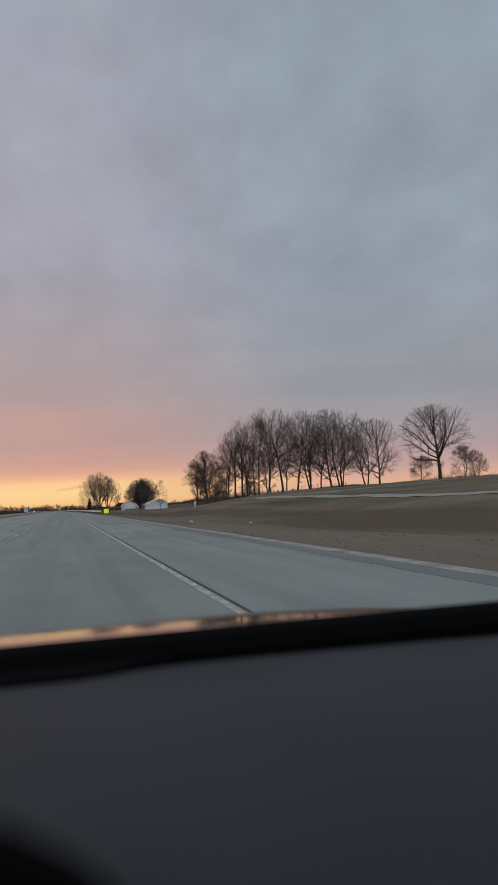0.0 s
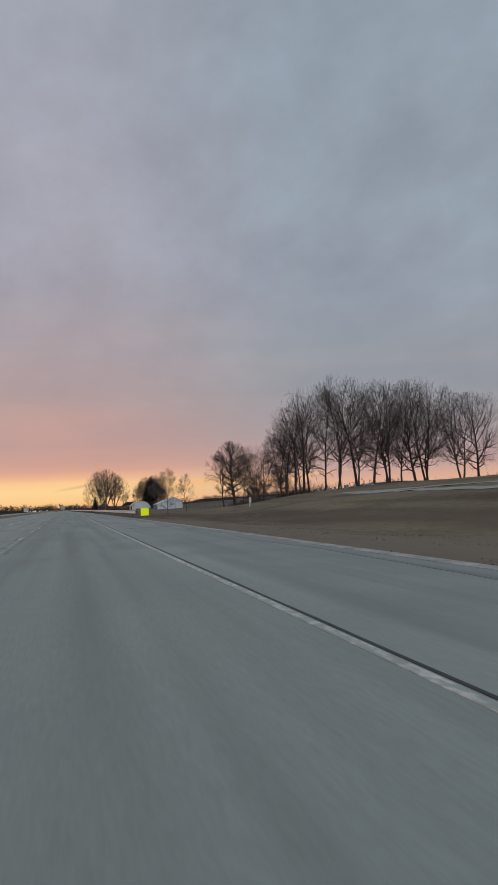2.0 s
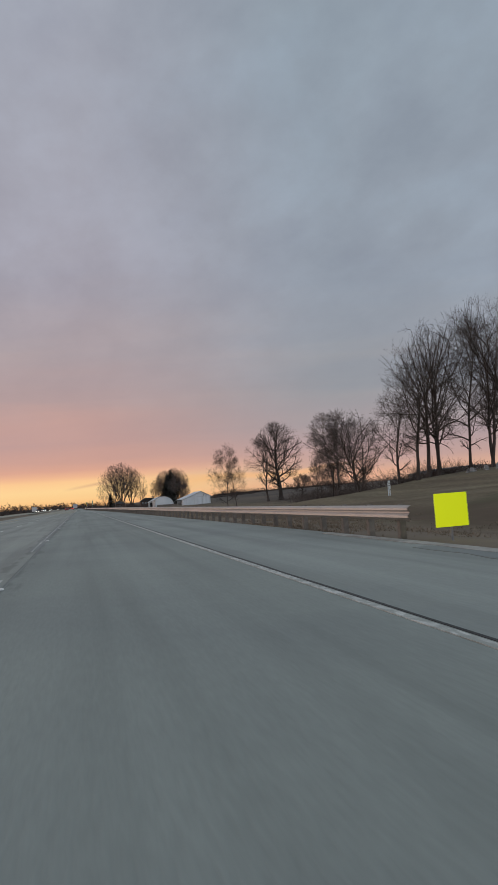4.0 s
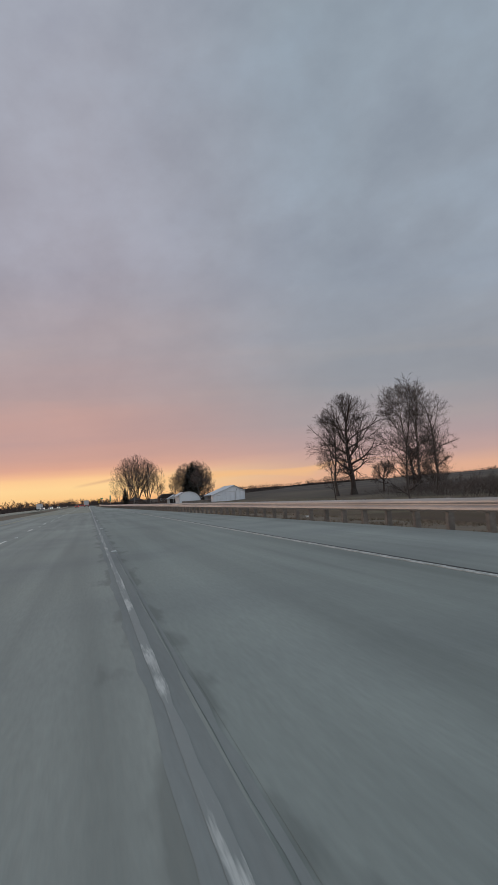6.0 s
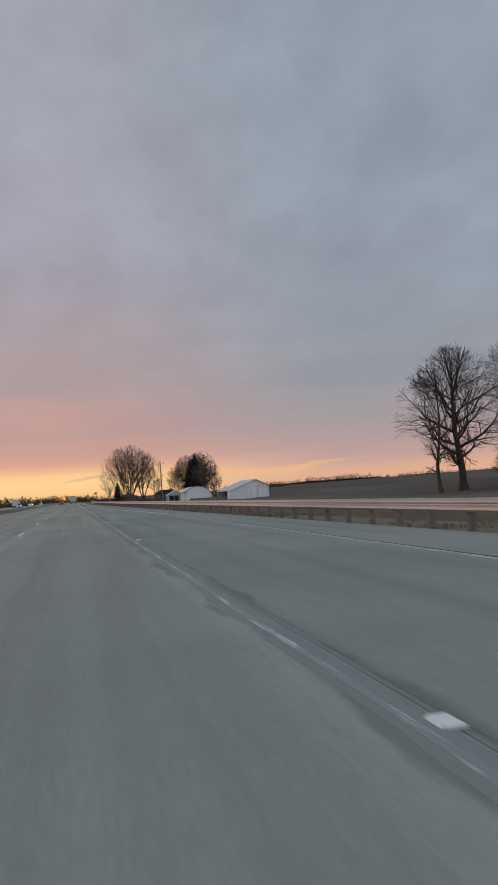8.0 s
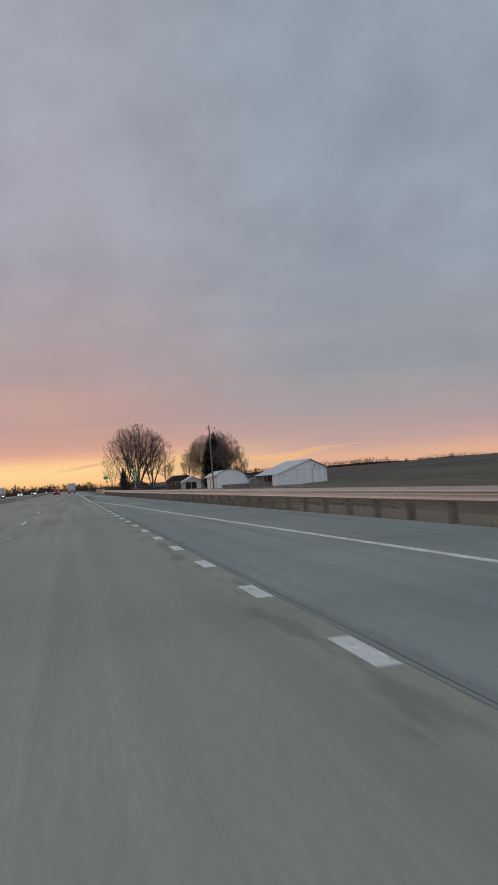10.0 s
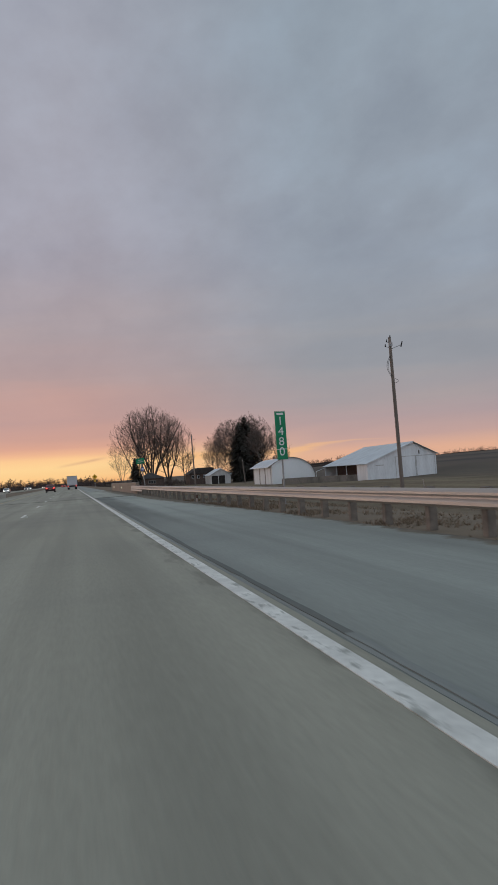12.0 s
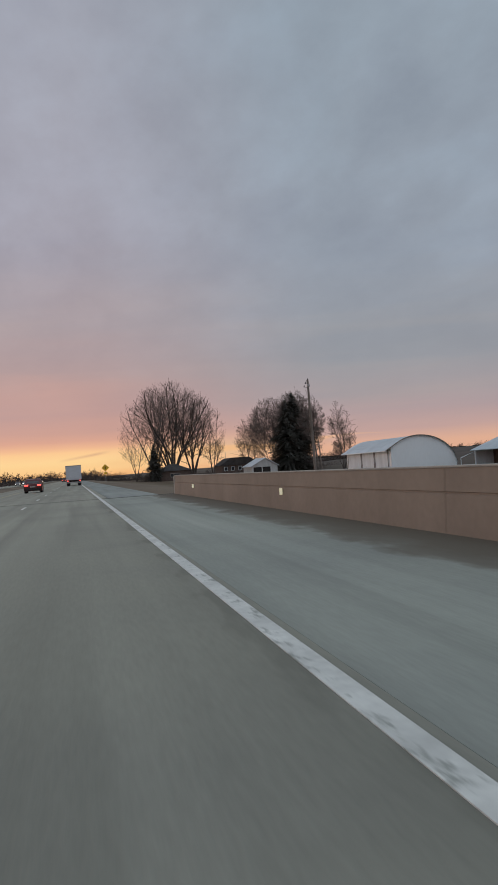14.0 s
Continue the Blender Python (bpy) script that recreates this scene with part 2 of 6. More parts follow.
def road_material(name, base, wheel=0.12, line=None, dirt=None):
    """Worn paving: streaks along the lane, blotches, fine aggregate."""
    m = material(name, base, 0.85, 0, 0.10, 0.35, 30.0, 0.25, (1.0, 0.12, 1.0), spec=0.2)
    nt = m.node_tree
    b = nt.nodes["Principled BSDF"]
    geo = nt.nodes.new("ShaderNodeNewGeometry")
    mp = nt.nodes.new("ShaderNodeMapping")
    mp.inputs["Scale"].default_value = (1.1, 0.015, 1)
    n = nt.nodes.new("ShaderNodeTexNoise")
    n.inputs["Scale"].default_value, n.inputs["Detail"].default_value = 1.2, 3
    nt.links.new(geo.outputs["Position"], mp.inputs[0])
    nt.links.new(mp.outputs[0], n.inputs[0])
    streak = ramp(nt, n.outputs["Fac"], [(0.3, (1 - wheel,) * 3), (0.7, (1 + wheel,) * 3)])
    blot = nt.nodes.new("ShaderNodeTexNoise")
    blot.inputs["Scale"].default_value, blot.inputs["Detail"].default_value = 0.22, 5
    nt.links.new(geo.outputs["Position"], blot.inputs[0])
    patch = ramp(nt, blot.outputs["Fac"], [(0.28, (0.86, 0.86, 0.88)), (0.5, (1, 1, 1)), (0.8, (1.06, 1.05, 1.03))])
    old = b.inputs["Base Color"].links[0].from_socket
    col = mix(nt, 1.0, mix(nt, 1.0, old, streak, "MULTIPLY"), patch, "MULTIPLY")
    # oily tracks where the wheels run, about 0.9 m either side of a lane's middle
    sep = nt.nodes.new("ShaderNodeSeparateXYZ")
    nt.links.new(geo.outputs["Position"], sep.inputs[0])
    smear = nt.nodes.new("ShaderNodeTexNoise")
    far = nt.nodes.new("ShaderNodeMapping")
    far.inputs["Scale"].default_value = (1.6, 0.05, 1)
    smear.inputs["Scale"].default_value, smear.inputs["Detail"].default_value = 1.0, 5
    nt.links.new(geo.outputs["Position"], far.inputs[0])
    nt.links.new(far.outputs[0], smear.inputs[0])
    oil = ramp(nt, smear.outputs["Fac"], [(0.50, (0, 0, 0)), (0.72, (0.55, 0.55, 0.55))])
    col = mix(nt, oil, col, tuple(c * 0.66 for c in base))
    if line is not None:
        # crumbled, stained paving along a joint or a lane line, in broken lengths
        n2 = nt.nodes.new("ShaderNodeTexNoise")
        m2 = nt.nodes.new("ShaderNodeMapping")
        m2.inputs["Scale"].default_value = (3.0, 0.6, 1)
        n2.inputs["Scale"].default_value, n2.inputs["Detail"].default_value = 1.0, 5
        nt.links.new(geo.outputs["Position"], m2.inputs[0])
        nt.links.new(m2.outputs[0], n2.inputs[0])
        off = math_node(nt, "ABSOLUTE", math_node(nt, "SUBTRACT", sep.outputs[0], line))
        worn = math_node(nt, "SUBTRACT", n2.outputs["Fac"], math_node(nt, "MULTIPLY", off, 0.75))
        col = mix(nt, ramp(nt, worn, [(0.42, (0, 0, 0)), (0.54, (0.6, 0.6, 0.6))]), col, tuple(c * 0.55 for c in base))
    if dirt is not None:
        # sand and soil washed over the edge of the paving
        n3 = nt.nodes.new("ShaderNodeTexNoise")
        m3 = nt.nodes.new("ShaderNodeMapping")
        m3.inputs["Scale"].default_value = (1.0, 0.45, 1)
        n3.inputs["Scale"].default_value, n3.inputs["Detail"].default_value, n3.inputs["Roughness"].default_value = 1.3, 8, 0.62
        nt.links.new(geo.outputs["Position"], m3.inputs[0])
        nt.links.new(m3.outputs[0], n3.inputs[0])
        spill = math_node(nt, "ADD", math_node(nt, "SUBTRACT", sep.outputs[0], dirt), math_node(nt, "MULTIPLY", math_node(nt, "SUBTRACT", n3.outputs["Fac"], 0.5), 1.6))
        col = mix(nt, ramp(nt, math_node(nt, "ADD", spill, 0.5), [(0.30, (0, 0, 0)), (0.42, (0.35, 0.35, 0.35)), (0.62, (0.75, 0.75, 0.75)), (1.0, (0.95, 0.95, 0.95))]), col, (0.150, 0.130, 0.102))
    nt.links.new(col, b.inputs["Base Color"])
    return m


def ground_material():
    m = material("dead_grass", (0.214, 0.160, 0.116), 0.95, 0, 0.34, 0.07, 2.2, 0.6, (1.0, 0.5, 1.0), tint=(0.160, 0.136, 0.092), spec=0.1)
    nt = m.node_tree
    b = nt.nodes["Principled BSDF"]
    geo = nt.nodes.new("ShaderNodeNewGeometry")
    sep = nt.nodes.new("ShaderNodeSeparateXYZ")
    nt.links.new(geo.outputs["Position"], sep.inputs[0])
    old = b.inputs["Base Color"].links[0].from_socket
    # ploughed fields further out, in long strips
    strips = nt.nodes.new("ShaderNodeTexNoise")
    mp = nt.nodes.new("ShaderNodeMapping")
    mp.inputs["Scale"].default_value = (0.012, 0.003, 0.0)
    mp.inputs["Rotation"].default_value = (0, 0, 0.5)
    strips.inputs["Scale"].default_value, strips.inputs["Detail"].default_value = 1.6, 2
    nt.links.new(geo.outputs["Position"], mp.inputs[0])
    nt.links.new(mp.outputs[0], strips.inputs[0])
    field = ramp(nt, strips.outputs["Fac"], [(0.35, (0.075, 0.064, 0.060)), (0.5, (0.105, 0.088, 0.078)), (0.62, (0.14, 0.118, 0.095))])
    far = nt.nodes.new("ShaderNodeMapRange")
    far.inputs[1].default_value, far.inputs[2].default_value = 95, 130
    nt.links.new(sep.outputs[0], far.inputs[0])
    for lo, hi, axis in ((50, 80, 0), (245, 330, 1)):
        side = nt.nodes.new("ShaderNodeMapRange")
        side.inputs[1].default_value, side.inputs[2].default_value = lo, hi
        nt.links.new(sep.outputs[axis], side.inputs[0])
        beyond = side.outputs[0] if axis == 0 else math_node(nt, "MULTIPLY", beyond, side.outputs[0])
    tilled = math_node(nt, "MAXIMUM", far.outputs[0], math_node(nt, "MULTIPLY", beyond, 0.85))
    green = nt.nodes.new("ShaderNodeTexNoise")
    green.inputs["Scale"].default_value, green.inputs["Detail"].default_value = 0.035, 3
    nt.links.new(geo.outputs["Position"], green.inputs[0])
    tuft = ramp(nt, green.outputs["Fac"], [(0.53, (0, 0, 0)), (0.66, (0.75, 0.75, 0.75))])
    mow = nt.nodes.new("ShaderNodeTexNoise")
    lay = nt.nodes.new("ShaderNodeMapping")
    lay.inputs["Scale"].default_value = (0.30, 0.025, 0.0)
    mow.inputs["Scale"].default_value, mow.inputs["Detail"].default_value = 1.0, 6
    nt.links.new(geo.outputs["Position"], lay.inputs[0])
    nt.links.new(lay.outputs[0], mow.inputs[0])
    old = mix(nt, 1.0, old, ramp(nt, mow.outputs["Fac"], [(0.32, (0.72, 0.68, 0.66)), (0.5, (1, 1, 1)), (0.70, (1.22, 1.17, 1.10))]), "MULTIPLY")
    inner = nt.nodes.new("ShaderNodeMapRange")
    inner.inputs[1].default_value, inner.inputs[2].default_value = 12, 22
    nt.links.new(sep.outputs[0], inner.inputs[0])
    col = mix(nt, math_node(nt, "MULTIPLY", tuft, inner.outputs[0]), old, (0.092, 0.094, 0.054))
    near = nt.nodes.new("ShaderNodeMapRange")
    near.inputs[1].default_value, near.inputs[2].default_value, near.inputs[3].default_value, near.inputs[4].default_value = 11, 17, 1.0, 0.0
    nt.links.new(sep.outputs[0], near.inputs[0])
    straw = mix(nt, 0.62, mix(nt, 1.0, col, (1.15, 1.12, 1.10), "MULTIPLY"), (0.205, 0.168, 0.136))
    col = mix(nt, near.outputs[0], col, straw)
    # a darker brown band along the bottom of the ditch
    wave = nt.nodes.new("ShaderNodeTexNoise")
    wave.inputs["Scale"].default_value, wave.inputs["Detail"].default_value = 0.08, 4
    nt.links.new(geo.outputs["Position"], wave.inputs[0])
    across = math_node(nt, "ADD", sep.outputs[0], math_node(nt, "MULTIPLY", wave.outputs["Fac"], 14.0))
    ditch_dark = ramp(nt, math_node(nt, "MULTIPLY", across, 1 / 60), [(0.36, (0, 0, 0)), (0.45, (0.75, 0.75, 0.75)), (0.52, (0.75, 0.75, 0.75)), (0.60, (0, 0, 0))])
    col = mix(nt, ditch_dark, col, (0.108, 0.076, 0.055))
    # dark rank growth by the bridge end, with shade under the rail painted in
    bank = nt.nodes.new("ShaderNodeMapRange")
    bank.interpolation_type = "SMOOTHSTEP"
    bank.inputs[1].default_value, bank.inputs[2].default_value = 408, 436
    nt.links.new(sep.outputs[1], bank.inputs[0])
    end = nt.nodes.new("ShaderNodeMapRange")
    end.inputs[1].default_value, end.inputs[2].default_value, end.inputs[3].default_value, end.inputs[4].default_value = 462, 480, 1.0, 0.0
    nt.links.new(sep.outputs[1], end.inputs[0])
    rank = math_node(nt, "MULTIPLY", math_node(nt, "MULTIPLY", bank.outputs[0], end.outputs[0]), near.outputs[0])
    col = mix(nt, math_node(nt, "MULTIPLY", rank, 0.85), col, (0.118, 0.108, 0.082))
    nt.links.new(mix(nt, tilled, col, field), b.inputs["Base Color"])
    return m


def worn_paint(name, base, keep, stretch=(1.0, 0.3, 1.0), bare=(0.32, 0.33, 0.30)):
    """Road paint chipped away in patches down to the paving."""
    m = material(name, base, 0.6, spread=0.18, scale=1.4, fine=14)
    nt = m.node_tree
    b = nt.nodes["Principled BSDF"]
    geo = nt.nodes.new("ShaderNodeNewGeometry")
    mp = nt.nodes.new("ShaderNodeMapping")
    mp.inputs["Scale"].default_value = stretch
    n = nt.nodes.new("ShaderNodeTexNoise")
    n.inputs["Scale"].default_value, n.inputs["Detail"].default_value, n.inputs["Roughness"].default_value = 9.0, 7, 0.7
    nt.links.new(geo.outputs["Position"], mp.inputs[0])
    nt.links.new(mp.outputs[0], n.inputs[0])
    chip = ramp(nt, n.outputs["Fac"], [(keep - 0.05, (0, 0, 0)), (keep + 0.03, (0.9, 0.9, 0.9))])
    old = b.inputs["Base Color"].links[0].from_socket
    nt.links.new(mix(nt, chip, old, bare), b.inputs["Base Color"])
    return m


def peeling_paint():
    """White boards with long dark scabs where the paint has come off."""
    m = material("white_painted_boards", (0.80, 0.835, 0.855), 0.75, 0, 0.10, 0.5, 5.0, 0.15, (1.5, 1.5, 0.3), spec=0.3)
    nt = m.node_tree
    b = nt.nodes["Principled BSDF"]
    geo = nt.nodes.new("ShaderNodeNewGeometry")
    mp = nt.nodes.new("ShaderNodeMapping")
    mp.inputs["Scale"].default_value = (1.3, 1.3, 0.45)
    n = nt.nodes.new("ShaderNodeTexNoise")
    n.inputs["Scale"].default_value, n.inputs["Detail"].default_value, n.inputs["Roughness"].default_value = 0.9, 8, 0.68
    nt.links.new(geo.outputs["Position"], mp.inputs[0])
    nt.links.new(mp.outputs[0], n.inputs[0])
    scab = ramp(nt, n.outputs["Fac"], [(0.655, (0, 0, 0)), (0.70, (0.85, 0.85, 0.85))])
    old = b.inputs["Base Color"].links[0].from_socket
    nt.links.new(mix(nt, scab, old, (0.24, 0.24, 0.235)), b.inputs["Base Color"])
    return m


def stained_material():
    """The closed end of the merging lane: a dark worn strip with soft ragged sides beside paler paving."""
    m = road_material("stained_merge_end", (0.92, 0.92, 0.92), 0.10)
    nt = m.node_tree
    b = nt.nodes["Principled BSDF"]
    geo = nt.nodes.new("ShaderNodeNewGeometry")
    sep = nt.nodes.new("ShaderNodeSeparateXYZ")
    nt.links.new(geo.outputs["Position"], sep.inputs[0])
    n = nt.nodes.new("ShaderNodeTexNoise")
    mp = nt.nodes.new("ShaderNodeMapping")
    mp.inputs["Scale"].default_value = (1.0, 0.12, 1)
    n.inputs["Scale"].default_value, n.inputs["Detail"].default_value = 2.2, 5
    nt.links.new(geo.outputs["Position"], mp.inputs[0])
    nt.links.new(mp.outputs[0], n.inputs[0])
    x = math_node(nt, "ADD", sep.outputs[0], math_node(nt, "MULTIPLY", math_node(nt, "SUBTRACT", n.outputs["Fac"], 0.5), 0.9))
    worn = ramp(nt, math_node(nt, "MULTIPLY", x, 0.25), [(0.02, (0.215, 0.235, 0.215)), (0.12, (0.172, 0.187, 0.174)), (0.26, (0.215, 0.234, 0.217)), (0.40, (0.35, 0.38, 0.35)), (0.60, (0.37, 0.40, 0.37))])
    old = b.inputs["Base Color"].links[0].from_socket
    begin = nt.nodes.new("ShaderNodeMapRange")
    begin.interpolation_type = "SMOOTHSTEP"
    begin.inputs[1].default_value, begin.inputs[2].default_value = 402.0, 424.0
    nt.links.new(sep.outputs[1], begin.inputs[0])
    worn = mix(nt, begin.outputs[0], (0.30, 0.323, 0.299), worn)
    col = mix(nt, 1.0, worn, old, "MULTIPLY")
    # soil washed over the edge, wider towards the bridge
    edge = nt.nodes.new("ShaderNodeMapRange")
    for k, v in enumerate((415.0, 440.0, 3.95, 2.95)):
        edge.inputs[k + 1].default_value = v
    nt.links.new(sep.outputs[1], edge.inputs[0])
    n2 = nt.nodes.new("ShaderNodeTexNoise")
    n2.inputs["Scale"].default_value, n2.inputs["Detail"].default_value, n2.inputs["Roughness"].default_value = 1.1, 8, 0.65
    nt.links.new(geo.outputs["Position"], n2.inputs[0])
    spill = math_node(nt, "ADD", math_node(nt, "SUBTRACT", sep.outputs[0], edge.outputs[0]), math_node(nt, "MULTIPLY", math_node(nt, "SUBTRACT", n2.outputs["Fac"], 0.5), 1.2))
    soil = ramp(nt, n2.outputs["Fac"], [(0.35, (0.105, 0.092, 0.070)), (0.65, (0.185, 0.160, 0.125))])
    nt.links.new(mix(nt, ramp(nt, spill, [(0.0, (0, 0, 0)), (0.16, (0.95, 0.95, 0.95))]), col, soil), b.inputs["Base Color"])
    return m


def needle_material():
    """Dull needles, base lifted to stand for haze and flare, thin enough to pass some light."""
    m = material("haze_lifted_needles", (0.175, 0.168, 0.148), 0.95, spread=0.15, scale=0.8, bump=0, per_object=0.15, spec=0.1)
    nt = m.node_tree
    b = nt.nodes["Principled BSDF"]
    out = nt.nodes["Material Output"]
    tr = nt.nodes.new("ShaderNodeBsdfTranslucent")
    nt.links.new(b.inputs["Base Color"].links[0].from_socket, tr.inputs[0])
    both = nt.nodes.new("ShaderNodeMixShader")
    both.inputs[0].default_value = 0.45
    nt.links.new(b.outputs[0], both.inputs[1])
    nt.links.new(tr.outputs[0], both.inputs[2])
    nt.links.new(both.outputs[0], out.inputs[0])
    return m


def joint_stain():
    """Dark wet-looking stain along the bridge joints, fading into the paving with a ragged edge."""
    m = material("stained_joint_band", (0.185, 0.192, 0.178), 0.85, spread=0.2, scale=1.0, fine=7, spec=0.15)
    nt = m.node_tree
    b = nt.nodes["Principled BSDF"]
    geo = nt.nodes.new("ShaderNodeNewGeometry")
    sep = nt.nodes.new("ShaderNodeSeparateXYZ")
    nt.links.new(geo.outputs["Position"], sep.inputs[0])
    n = nt.nodes.new("ShaderNodeTexNoise")
    n.inputs["Scale"].default_value, n.inputs["Detail"].default_value, n.inputs["Roughness"].default_value = 0.9, 6, 0.6
    nt.links.new(geo.outputs["Position"], n.inputs[0])
    near = None
    for mid, reach in ((454.7, 0.95), (504.7, 0.55)):
        d = math_node(nt, "DIVIDE", math_node(nt, "ABSOLUTE", math_node(nt, "SUBTRACT", sep.outputs[1], mid)), reach)
        near = d if near is None else math_node(nt, "MINIMUM", near, d)
    fade = math_node(nt, "ADD", near, math_node(nt, "MULTIPLY", math_node(nt, "SUBTRACT", n.outputs["Fac"], 0.5), 1.2))
    cover = ramp(nt, fade, [(0.15, (0.85, 0.85, 0.85)), (0.55, (0.5, 0.5, 0.5)), (0.95, (0, 0, 0))])
    # heavier on the shoulder than where the wheels scrub the lanes
    side = nt.nodes.new("ShaderNodeMapRange")
    for k, v in enumerate((-0.5, 0.6, 0.5, 1.0)):
        side.inputs[k + 1].default_value = v
    nt.links.new(sep.outputs[0], side.inputs[0])
    nt.links.new(math_node(nt, "MULTIPLY", cover, side.outputs[0]), b.inputs["Alpha"])
    return m


def straw_material():
    m = material("dry_grass_blades", (0.25, 0.198, 0.152), 0.9, 0, 0.25, 0.15, 3.0, 0, spec=0.15)
    nt = m.node_tree
    b = nt.nodes["Principled BSDF"]
    geo = nt.nodes.new("ShaderNodeNewGeometry")
    old = b.inputs["Base Color"].links[0].from_socket
    shade = ramp(nt, geo.outputs["Random Per Island"], [(0.0, (0.75, 0.76, 0.70)), (0.5, (1.0, 1.0, 0.97)), (1.0, (1.35, 1.28, 1.2))])
    nt.links.new(mix(nt, 1.0, old, shade, "MULTIPLY"), b.inputs["Base Color"])
    return m


